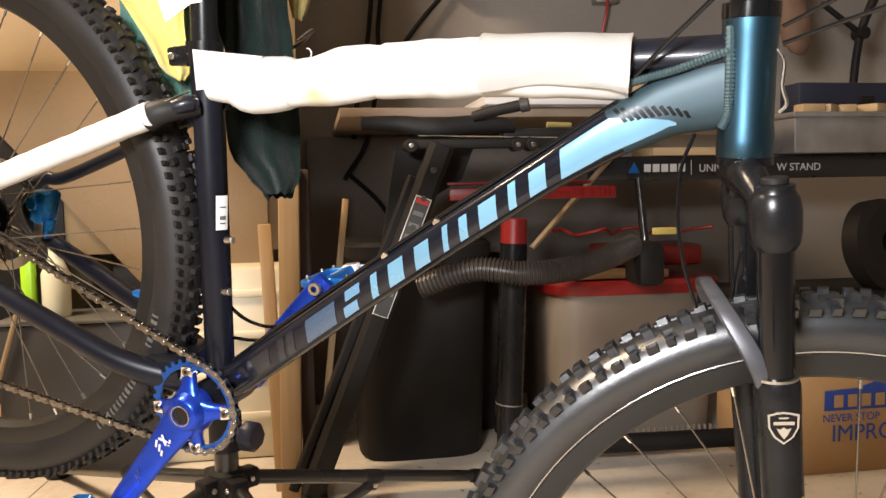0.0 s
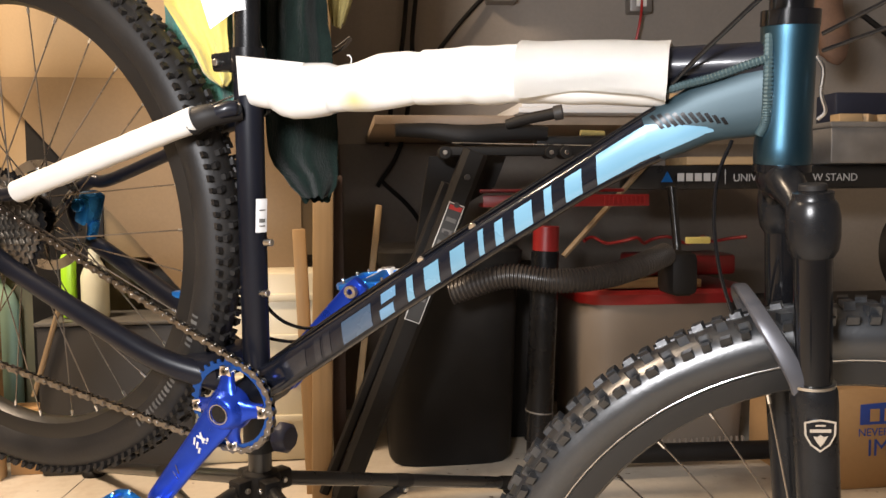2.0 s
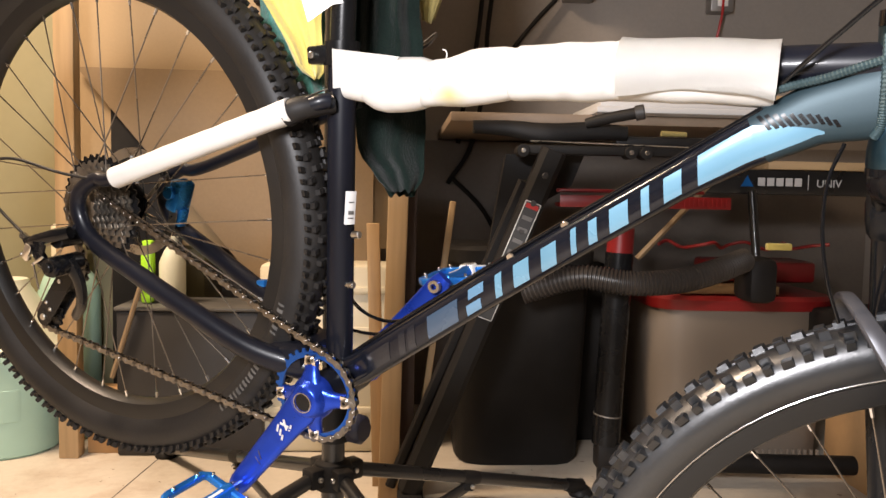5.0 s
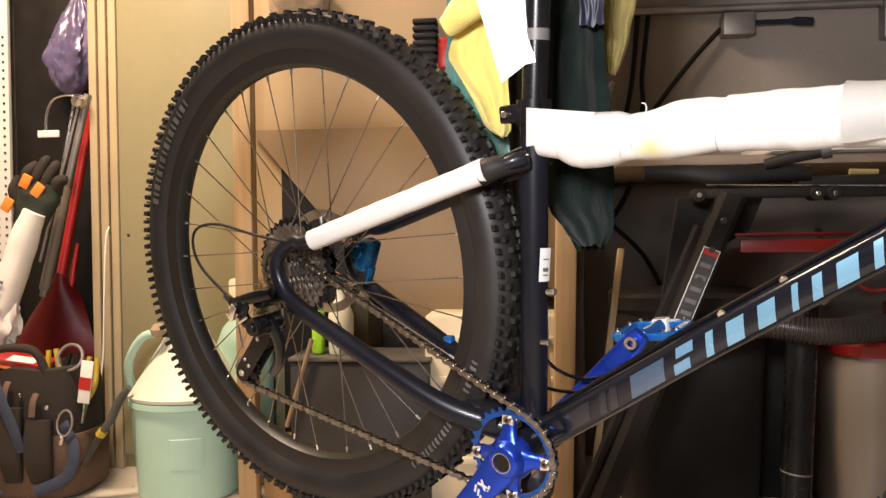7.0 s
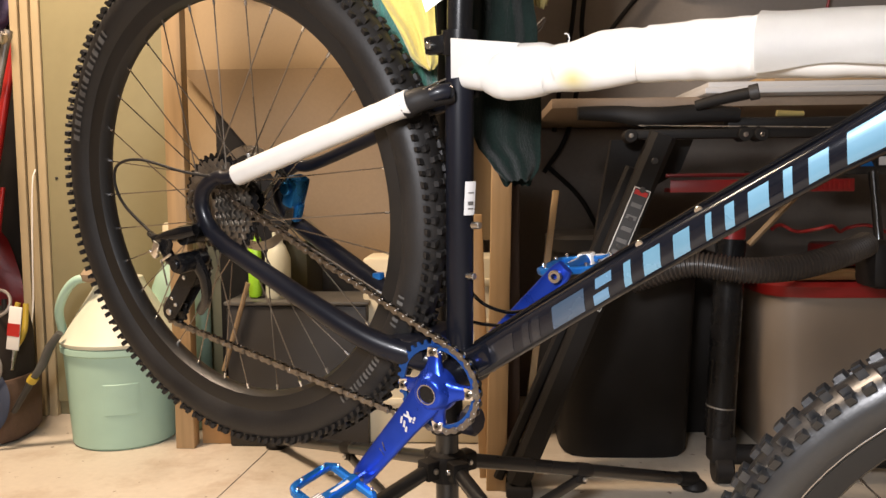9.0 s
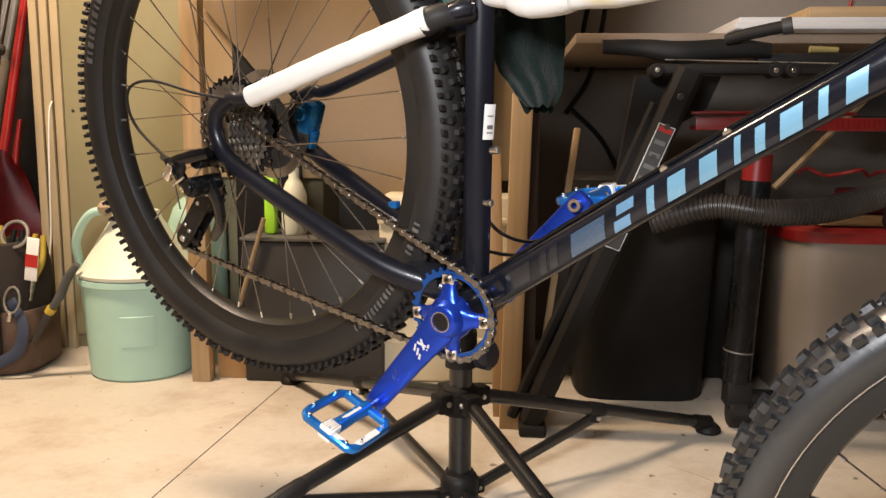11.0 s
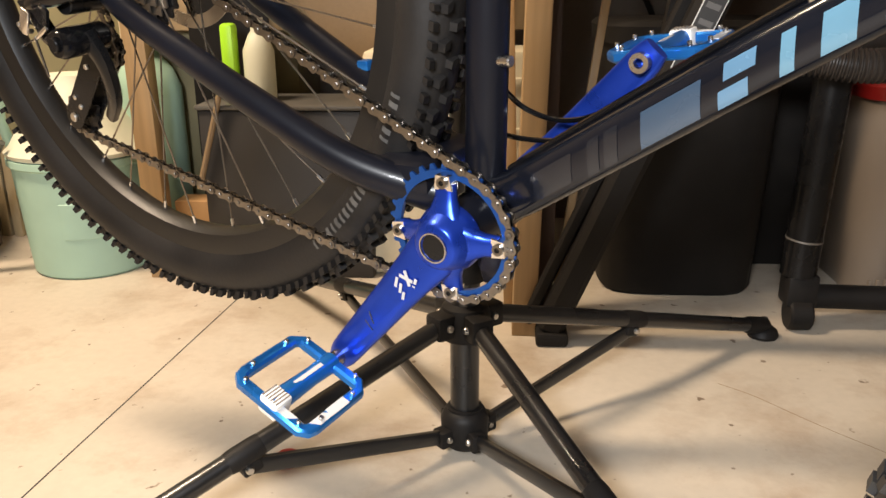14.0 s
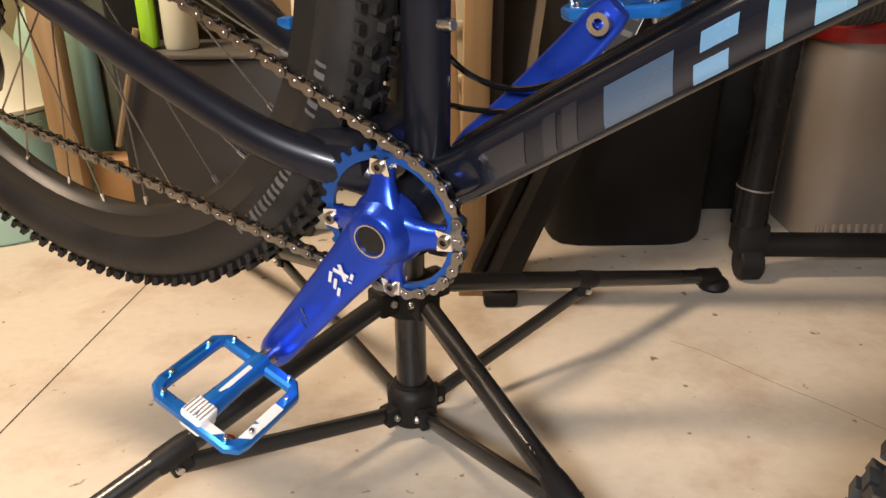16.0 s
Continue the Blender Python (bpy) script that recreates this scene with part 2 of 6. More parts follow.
M = dict(
    matte=material("matte_black_plastic", (0.0098, 0.0086, 0.0078), 0.6, vary=0.3, scale=12, spec=0.2),
    frame_gloss=material("glossy_navy_paint", (0.0050, 0.0058, 0.0090), 0.20, 0.0, vary=0.2, scale=6, coat=0.45, spec=0.18),
    rear_rubber=material("dusty_tyre_rubber", (0.0108, 0.0095, 0.0088), 0.55, vary=0.36, scale=16, fine=1, fine_scale=240, bump=0.12, spec=0.36),
    satin_dark=material("dark_grey_laminate", (0.075, 0.070, 0.062), 0.5, vary=0.15, scale=9),
    # Darker copy of the wall paint for the shaded wall below the shelf.
    shaded_wall=material("shaded_wall_paint", (0.165, 0.140, 0.118), 0.7, vary=0.12, scale=4, fine=1, fine_scale=90, bump=0.1),
    navy_knob=material("dark_navy_plastic", (0.008, 0.010, 0.028), 0.45, vary=0.2, scale=20),
    navy_case=material("worn_navy_plastic", (0.011, 0.014, 0.028), 0.5, vary=0.2, scale=9),
    brown_cloth=material("dark_tan_leather", (0.115, 0.062, 0.038), 0.75, vary=0.25, scale=16, fine=1, fine_scale=160, bump=0.4),
    towel=material("dark_green_terry", (0.0052, 0.0108, 0.0088), 0.95, vary=0.35, scale=45, fine=1, fine_scale=330, bump=0.9, sheen=0.1, spec=0.1),
    olive=material("olive_mustard_cloth", (0.20, 0.155, 0.05), 0.9, vary=0.15, scale=25, fine=1, fine_scale=300, bump=0.5),
    floor=concrete("concrete", (0.50, 0.44, 0.36)),
    wall=material("grey_wall_paint", (0.26, 0.228, 0.198), 0.7, vary=0.10, scale=2.5, fine=1, fine_scale=90, bump=0.15),
    ceiling=material("ceiling_paint", (0.62, 0.60, 0.56), 0.8, vary=0.05),
    frame=material("dark_navy_paint", (0.0050, 0.0056, 0.0090), 0.36, 0.0, vary=0.3, scale=7, coat=0.12, spec=0.20),
    teal=material("teal_metallic_paint", (0.030, 0.078, 0.112), 0.34, 0.95, vary=0.12, scale=5, fine=1, fine_scale=900, bump=0.05, coat=0.35),
    blue_decal=material("light_blue_decal", (0.10, 0.225, 0.31), 0.28, 0.15, vary=0.10, coat=0.6),
    slate_decal=material("slate_blue_decal", (0.034, 0.062, 0.10), 0.28, 0.15, vary=0.12, coat=0.6),
    dusk_decal=material("dusk_blue_decal", (0.085, 0.185, 0.285), 0.28, 0.15, vary=0.10, coat=0.6),
    dark_decal=material("faint_grey_decal", (0.0095, 0.011, 0.0155), 0.26, 0.2, coat=0.4),
    black=material("black_anodised", (0.006, 0.006, 0.0065), 0.27, 0.0, vary=0.3, scale=20, spec=0.24),
    gloss=material("gloss_black", (0.004, 0.004, 0.0045), 0.12, 0.0, vary=0.2, coat=0.12, spec=0.3),
    rubber=material("tyre_rubber", (0.0075, 0.0086, 0.0102), 0.37, vary=0.25, scale=14, fine=1, fine_scale=260, bump=0.10, spec=1.0),
    rim=material("satin_black_rim", (0.0088, 0.0082, 0.0078), 0.42, 0.1, vary=0.15, scale=10),
    steel=material("brushed_steel", (0.52, 0.50, 0.47), 0.28, 1.0, vary=0.18, scale=30),
    dull_steel=material("chain_steel", (0.20, 0.185, 0.17), 0.29, 1.0, vary=0.35, scale=60),
    silver=material("polished_aluminium", (0.82, 0.81, 0.80), 0.2, 1.0, vary=0.08),
    spoke=material("dark_spoke_steel", (0.22, 0.185, 0.15), 0.27, 0.9, vary=0.2),
    crank=material("deep_blue_anodised", (0.014, 0.055, 0.44), 0.30, 0.75, vary=0.15, scale=25),
    pedal=material("bright_blue_anodised", (0.012, 0.17, 0.55), 0.30, 0.7, vary=0.15, scale=25),
    caliper=material("caliper_blue", (0.012, 0.15, 0.38), 0.26, 0.8, vary=0.15),
    foam=stained("white_foam_sheet", (0.50, 0.485, 0.455), 0.55, vary=0.04, scale=18, bump=0.08, fine=1, fine_scale=70),
    paper=material("white_card", (0.85, 0.84, 0.82), 0.6, vary=0.03),
    sticker=material("white_sticker", (0.48, 0.47, 0.46), 0.4, vary=0.05),
    ink=material("dark_ink", (0.03, 0.03, 0.03), 0.5),
    grey_ink=material("grey_print", (0.12, 0.115, 0.11), 0.5),
    stand=material("stand_black_enamel", (0.010, 0.0095, 0.0095), 0.30, 0.1, vary=0.25, scale=12, coat=0.3),
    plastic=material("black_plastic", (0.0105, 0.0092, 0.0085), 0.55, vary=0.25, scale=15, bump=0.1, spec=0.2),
    dark=material("dark_grey_plastic", (0.022, 0.020, 0.019), 0.55, vary=0.2, scale=6, bump=0.1),
    pine=wood("pine_stud", (0.37, 0.245, 0.125)),
    pine_x=wood("pine_board", (0.37, 0.245, 0.125), along="x"),
    oak=wood("red_brown_board", (0.055, 0.030, 0.020)),
    hardboard=material("tan_hardboard", (0.345, 0.245, 0.138), 0.6, vary=0.07, scale=4, fine=1, fine_scale=160, bump=0.1),
    brown_panel=material("brown_panel", (0.215, 0.145, 0.078), 0.6, vary=0.10, scale=4, fine=1, fine_scale=140, bump=0.1),
    cabinet=material("olive_beige_enamel", (0.265, 0.235, 0.135), 0.4, vary=0.07, scale=3, fine=1, fine_scale=40),
    cabinet_trim=material("beige_trim_enamel", (0.42, 0.33, 0.20), 0.45, vary=0.10, scale=5),
    bucket=material("pale_mint_plastic", (0.34, 0.52, 0.43), 0.5, vary=0.07, scale=7, bump=0.08),
    lid=material("cloudy_white_plastic", (0.60, 0.60, 0.48), 0.5, vary=0.08, scale=9),
    cream=material("cream_plastic", (0.62, 0.55, 0.40), 0.45, vary=0.06),
    red=material("red_plastic", (0.38, 0.015, 0.012), 0.4, vary=0.15, scale=9),
    # Deeper red; on the saw tray it carries the shade there.
    red_dark=material("deep_and_shaded_red", (0.20, 0.009, 0.009), 0.38, vary=0.2, scale=6),
    orange=material("orange_patch", (0.70, 0.22, 0.03), 0.6),
    lime=material("lime_plastic", (0.36, 0.72, 0.03), 0.4),
    yellow=material("mustard_cloth", (0.62, 0.50, 0.13), 0.85, vary=0.12, scale=30, fine=1, fine_scale=300, bump=0.5, sheen=0.3),
    teal_cloth=material("teal_terry_cloth", (0.05, 0.20, 0.16), 0.95, vary=0.35, scale=60, fine=1, fine_scale=260, bump=1.0, sheen=0.5),
    green_cloth=material("dark_green_cloth", (0.005, 0.013, 0.011), 0.9, vary=0.25, scale=25, fine=1, fine_scale=300, bump=0.4, spec=0.15),
    blue_cloth=material("navy_cloth", (0.006, 0.008, 0.020), 0.9, vary=0.2, scale=25),
    purple=material("lilac_plastic_bag", (0.105, 0.085, 0.17), 0.3, vary=0.25, scale=14, bump=0.2),
    tan_cloth=material("tan_canvas", (0.30, 0.22, 0.14), 0.9, vary=0.15, scale=20, bump=0.4, fine=1, fine_scale=200),
    bag=material("brown_tool_canvas", (0.019, 0.0125, 0.009), 0.85, vary=0.25, scale=14, bump=0.5, fine=1, fine_scale=150),
    tote=material("greige_tote_plastic", (0.175, 0.142, 0.112), 0.4, vary=0.08, scale=4),
    bag_band=material("worn_brown_leather", (0.095, 0.054, 0.035), 0.7, vary=0.25, scale=12, bump=0.4, fine=1, fine_scale=120),
    blue_strap=material("faded_blue_webbing", (0.026, 0.036, 0.065), 0.8, vary=0.2, scale=30, fine=1, fine_scale=400, bump=0.5),
    glove=material("dark_green_glove", (0.016, 0.024, 0.016), 0.85, vary=0.3, scale=25, fine=1, fine_scale=300, bump=0.5),
    tool_yellow=material("yellow_grip", (0.42, 0.29, 0.03), 0.45, vary=0.12),
    grey_grip=material("grey_rubber_grip", (0.06, 0.06, 0.055), 0.6, vary=0.2, scale=20),
    hose=material("vacuum_hose_plastic", (0.030, 0.024, 0.020), 0.36, vary=0.25, scale=12, spec=0.4),
    teal_satin=material("satin_teal_paint", (0.021, 0.040, 0.049), 0.5, 0.45, vary=0.12, scale=6, fine=1, fine_scale=900, bump=0.04),
    weld=material("teal_weld_bead", (0.034, 0.060, 0.065), 0.5, 0.35, vary=0.2, scale=40),
    cassette=material("cassette_steel", (0.22, 0.20, 0.175), 0.36, 0.9, vary=0.25, scale=50),
    tyre_print=material("faded_tyre_print", (0.075, 0.072, 0.068), 0.5, vary=0.3, scale=60),
    umber=material("dim_unseen_wall", (0.098, 0.080, 0.066), 0.75, vary=0.2, scale=5, fine=1, fine_scale=80, bump=0.1),
    ring_blue=material("chainring_blue", (0.010, 0.075, 0.32), 0.32, 0.7, vary=0.15, scale=25),
    tan_shelf=material("worn_tan_laminate", (0.20, 0.145, 0.10), 0.6, vary=0.12, scale=6, fine=1, fine_scale=120, bump=0.1),
    satin=material("satin_grey_enamel", (0.072, 0.072, 0.080), 0.38, 0.5, vary=0.12, scale=20),
    card=material("corrugated_cardboard", (0.40, 0.23, 0.10), 0.75, vary=0.08, scale=5, fine=1, fine_scale=90, bump=0.1),
    logo_blue=material("printed_blue", (0.02, 0.06, 0.30), 0.6),
    pegboard=material("white_pegboard", (0.62, 0.60, 0.56), 0.5, vary=0.05),
    white=material("white_plastic", (0.75, 0.73, 0.69), 0.4, vary=0.04),
    zinc=material("galvanised_steel", (0.30, 0.285, 0.27), 0.5, 0.8, vary=0.2, scale=12),
)

# ---------------------------------------------------------------- mesh helpers
Y = Vector((0, 1, 0))


def finish(bm, mat, angle=40):
    bmesh.ops.recalc_face_normals(bm, faces=bm.faces[:])
    me = bpy.data.meshes.new("mesh")
    for f in bm.faces:
        f.smooth = True
    bm.to_mesh(me)
    bm.free()
    me.set_sharp_from_angle(angle=radians(angle))
    for m in (mat if isinstance(mat, (list, tuple)) else (mat,)):
        me.materials.append(m)
    return me


def part(name, bm, mat, parent=None, label="", at=None):
    me = bm if isinstance(bm, bpy.types.Mesh) else finish(bm, mat)
    me.name = name
    ob = new(name, me)
    if at is not None:
        ob.matrix_basis = at
    if parent is not None:
        ob.parent = parent
    if label:
        ob["label"] = label
    return ob


def thing(name, bm, mat, label, category, group="", kind="", at=None):
    ob = part(name, bm, mat, None, "", at)
    return tagged(ob, label, category, group, kind)


def empty(name, at, label, category, group="", parent=None):
    ob = new(name)
    ob.empty_display_size = 0.05
    ob.matrix_basis = at
    if parent is not None:
        ob.parent = parent
    return tagged(ob, label, category, group)


def box(lo, hi, bevel=0.002, bm=None, m=None, mat=0):
    """A bevelled box between two corners, added to bm."""
    bm = bm or bmesh.new()
    lo, hi = Vector(lo), Vector(hi)
    c, d = (lo + hi) / 2, hi - lo
    r = bmesh.ops.create_cube(bm, size=1, matrix=(m or Matrix()) @ Matrix.Translation(c) @ Matrix.Diagonal((*d, 1)))
    vs = r["verts"]
    es = {e for v in vs for e in v.link_edges}
    for f in {f for v in vs for f in v.link_faces}:
        f.material_index = mat
    if bevel:
        out = bmesh.ops.bevel(bm, geom=list(es), offset=min(bevel, min(abs(x) for x in d) * 0.45), segments=2, affect="EDGES", profile=0.5)
        for f in out["faces"]:
            f.material_index = mat
    return bm


def catmull(pts, n=8):
    pts = [Vector(p) for p in pts]
    if len(pts) < 3:
        return [pts[0].lerp(pts[1], i / n) for i in range(n + 1)]
    p = [2 * pts[0] - pts[1], *pts, 2 * pts[-1] - pts[-2]]
    out = []
    for i in range(1, len(p) - 2):
        for k in range(n):
            t = k / n
            a, b, c, d = p[i - 1], p[i], p[i + 1], p[i + 2]
            out.append(0.5 * (2 * b + (c - a) * t + (2 * a - 5 * b + 4 * c - d) * t * t + (3 * b - a - 3 * c + d) * t ** 3))
    return out + [pts[-1]]


def sweep(path, rad, seg=14, ref=Y, ratio=1.0, power=2.0, bm=None, cap=True, arc=None, mat=0, smooth_r=True):
    """A tube along path. rad: one radius or one for each point (spread evenly); ratio: the other half width over it;
    power over 2 squares the section; arc: only these degrees of the section, as an open strip."""
    bm = bm or bmesh.new()
    path = [Vector(p) for p in path]
    n = len(path)
    rs = [rad] * n if isinstance(rad, (int, float)) else list(np.interp(np.linspace(0, 1, n), np.linspace(0, 1, len(rad)), rad))
    qs = [ratio] * n if isinstance(ratio, (int, float)) else list(np.interp(np.linspace(0, 1, n), np.linspace(0, 1, len(ratio)), ratio))
    a0, a1 = arc or (0, 360)
    cnt = seg if arc is None else seg + 1
    rings = []
    for i, p in enumerate(path):
        t = (path[min(i + 1, n - 1)] - path[max(i - 1, 0)]).normalized()
        r0 = Vector(ref)
        if abs(r0.normalized().dot(t)) > 0.95:
            r0 = Vector((1, 0.3, 0.2))
        n1 = (r0 - t * r0.dot(t)).normalized()
        n2 = t.cross(n1)
        ring = []
        for k in range(cnt):
            a = radians(a0 + (a1 - a0) * k / seg)
            c, s = math.cos(a), math.sin(a)
            q = (abs(c) ** power + abs(s) ** power) ** (-1 / power)
            ring.append(bm.verts.new(p + n1 * (rs[i] * c * q) + n2 * (rs[i] * qs[i] * s * q)))
        rings.append(ring)
    for i in range(n - 1):
        for k in range(seg if arc is None else seg):
            j = (k + 1) % cnt
            f = bm.faces.new((rings[i][k], rings[i][j], rings[i + 1][j], rings[i + 1][k]))
            f.material_index = mat
    if cap and arc is None:
        for r in (rings[0][::-1], rings[-1]):
            bm.faces.new(r).material_index = mat
    return bm


def rod(a, b, r, seg=12, bm=None, mat=0):
    return sweep([a, b], r, seg, bm=bm, mat=mat)


def lathe(profile, seg=32, bm=None, m=None, close=False, mat=0):
    """Turns rows of (radius, height) round z; m lays it in place."""
    bm = bm or bmesh.new()
    m = m or Matrix()
    rings = []
    for r, h in profile:
        if r < 1e-5:
            rings.append([bm.verts.new(m @ Vector((0, 0, h)))])
        else:
            rings.append([bm.verts.new(m @ Vector((r * math.cos(2 * math.pi * k / seg), r * math.sin(2 * math.pi * k / seg), h))) for k in range(seg)])
    pairs = list(zip(rings, rings[1:])) + ([(rings[-1], rings[0])] if close else [])
    for a, b in pairs:
        for k in range(seg):
            j = (k + 1) % seg
            vs = [a[k % len(a)], a[j % len(a)], b[j % len(b)], b[k % len(b)]]
            vs = list(dict.fromkeys(vs))
            if len(vs) > 2:
                bm.faces.new(vs).material_index = mat
    return bm


def slab(outline, thick, m=None, bm=None, bevel=0.0, mat=0):
    """A plate: an outline in x, y, of that thickness in z (downwards from 0)."""
    bm = bm or bmesh.new()
    m = m or Matrix()
    top = [bm.verts.new(m @ Vector((x, y, 0))) for x, y in outline]
    bot = [bm.verts.new(m @ Vector((x, y, -thick))) for x, y in outline]
    fs = [bm.faces.new(top), bm.faces.new(bot[::-1])]
    n = len(top)
    for k in range(n):
        fs.append(bm.faces.new((top[k], bot[k], bot[(k + 1) % n], top[(k + 1) % n])))
    for f in fs:
        f.material_index = mat
    return bm


def align(a, b):
    """A pose at a whose z runs to b."""
    a, b = Vector(a), Vector(b)
    return Matrix.Translation(a) @ (b - a).to_track_quat("Z", "Y").to_matrix().to_4x4()


def cylinder(a, b, r, seg=20, bevel=0.001, bm=None, mat=0):
    h = (Vector(b) - Vector(a)).length
    bv = min(bevel, r * 0.4, h * 0.4)
    return lathe([(0, 0), (r - bv, 0), (r, bv), (r, h - bv), (r - bv, h), (0, h)], seg, bm, align(a, b), mat=mat)


def ring_between(a, b, r0, r1, seg=24, bm=None, mat=0):
    h = (Vector(b) - Vector(a)).length
    return lathe([(r0, 0), (r1, 0), (r1, h), (r0, h)], seg, bm, align(a, b), close=True, mat=mat)


def raw(verts, faces, mat):
    me = bpy.data.meshes.new("mesh")
    me.from_pydata(verts, [], faces)
    me.materials.append(mat)
    me.update()
    return me


def letters(text, size, mat, parent, at, name="lettering", depth=0.0004):
    cu = bpy.data.curves.new("text", "FONT")
    cu.body, cu.size, cu.extrude = text, size, depth
    tmp = bpy.data.objects.new("tmp", cu)
    scene.collection.objects.link(tmp)
    dg = bpy.context.evaluated_depsgraph_get()
    me = bpy.data.meshes.new_from_object(tmp.evaluated_get(dg))
    bpy.data.objects.remove(tmp)
    me.materials.clear()
    me.materials.append(mat)
    return part(name, me, None, parent, at=at)


# ---------------------------------------------------------------- the room
def structure(name, bm, mat, label, category):
    return thing(name, bm, mat, label, category, kind="structure")


structure("floor", box((-3, -2.6, -0.1), (2.6, 2.6, 0), 0), M["floor"], "worn stained concrete garage floor", "floor")
structure("wall_back", box((-3, 2.42, 0), (2.6, 2.55, 2.5), 0), M["wall"], "grey painted garage back wall", "wall")
structure("wall_left", box((-3.0, -2.6, 0), (-2.88, 2.415, 2.5), 0), M["wall"], "grey painted garage side wall", "wall")
structure("wall_right", box((2.45, -2.6, 0), (2.6, 2.415, 2.5), 0), M["wall"], "grey painted garage side wall by the shelf", "wall")
# Never in view; its dark colour cuts bounce and reflections on the bike.
structure("wall_front", box((-2.87, -2.6, 0), (2.44, -2.48, 2.5), 0), M["umber"], "unseen front wall, kept dark to cut bounced light", "wall")
structure("ceiling", box((-3, -2.6, 2.5), (2.6, 2.6, 2.6), 0), M["ceiling"], "white painted garage ceiling", "ceiling")

# ---------------------------------------------------------------- the bicycle, built upright in its own plane (x forward, -y the drive side)
BB = Vector((0.053, 0, 0.668))
BIKE = Matrix(((0.86746, 0.49027, -0.08451, -0.11330), (-0.49640, 0.86426, -0.08150, 1.06981), (0.03308, 0.11265, 0.99308, -0.25036), (0, 0, 0, 1))) @ Matrix.Translation(BB)
bike = empty("mountain_bike", BIKE, "dark blue hardtail mountain bike with foam wrapped tubes in a stand", "bicycle")


def B(x, y, z):
    return Vector((x, y, z)) - BB


AXLE_R, AXLE_F = B(-0.308, 0, 0.895), B(0.722, 0, 0.414)
STEER = Matrix.Translation(B(0.669, 0, 0.920)) @ Matrix.Rotation(radians(11), 4, Vector((0.066, 0, 0.998))) @ Matrix.Translation(-B(0.669, 0, 0.920))

# frame
frame_part = part("frame", sweep([B(0.056, 0, 0.655), B(0.102, 0, 1.080)], 0.0168, 24), M["frame"], bike, "dark navy painted aluminium frame")
part("bottom_bracket_shell", cylinder(B(0.055, -0.046, 0.666), B(0.055, 0.046, 0.666), 0.0235, 28), M["frame"], frame_part)
DT_ROWS = ((0.064, 0.678, 0.0225, 0.0205), (0.0925, 0.689, 0.0230, 0.0205), (0.180, 0.741, 0.0235, 0.0205), (0.271, 0.795, 0.0235, 0.0200), (0.380, 0.857, 0.0230, 0.0195), (0.485, 0.915, 0.0225, 0.0190), (0.545, 0.946, 0.0220, 0.0225), (0.605, 0.972, 0.0220, 0.0280), (0.664, 0.982, 0.0205, 0.0350))


def dt_section(x):
    """Centre height, half width and half height of the down tube at a station x."""
    xs = [r[0] for r in DT_ROWS]
    return [float(np.interp(x, xs, [r[k] for r in DT_ROWS])) for k in (1, 2, 3)]


def dt_piece(x0, x1, grow=0.0, seg=28):
    xs = np.linspace(x0, x1, max(4, int((x1 - x0) / 0.012)))
    rows = [dt_section(x) for x in xs]
    return sweep([B(x, 0, r[0]) for x, r in zip(xs, rows)], [r[1] + grow for r in rows], seg, ratio=[(r[2] + grow) / (r[1] + grow) for r in rows], power=3.0)


part("down_tube", dt_piece(0.064, 0.664), M["frame_gloss"], frame_part)
part("tube_gusset", dt_piece(0.556, 0.662, 0.0003), M["teal_satin"], frame_part, "teal metallic upper down tube")
part("top_tube", sweep([B(0.105, 0, 1.042), B(0.666, 0, 1.010)], [0.016, 0.017, 0.0195], 20), M["frame"], frame_part)
part("head_tube", lathe([(0.0245, 0), (0.0252, 0.004), (0.0252, 0.016), (0.0236, 0.03), (0.0232, 0.095), (0.0242, 0.108), (0.0246, 0.121)], 32, m=align(B(0.669, 0, 0.920), B(0.677, 0, 1.041))), M["teal"], frame_part, "teal metallic head tube")


def stay(side):
    y = side
    p = [B(0.096, 0.020 * y, 1.014), B(0.070, 0.045 * y, 1.010), B(-0.194, 0.075 * y, 0.942), B(-0.246, 0.076 * y, 0.938), B(-0.279, 0.076 * y, 0.922), B(-0.288, 0.076 * y, 0.898),
         B(-0.277, 0.076 * y, 0.868), B(-0.247, 0.076 * y, 0.843), B(-0.190, 0.073 * y, 0.809), B(-0.110, 0.066 * y, 0.762), B(-0.035, 0.055 * y, 0.719), B(0.034, 0.030 * y, 0.690)]
    return sweep(catmull(p, 7), [0.0080, 0.0080, 0.0080, 0.0085, 0.0096, 0.0100, 0.0104, 0.0110, 0.0118, 0.0128, 0.0138, 0.0148], 16, ratio=1.12)


part("drive_side_stay", stay(-1), M["frame"], frame_part)
part("far_side_stay", stay(1), M["frame"], frame_part)
part("chainstay_yoke", box(B(-0.028, -0.05, 0.688), B(0.038, 0.05, 0.722), 0.012), M["frame"], frame_part)


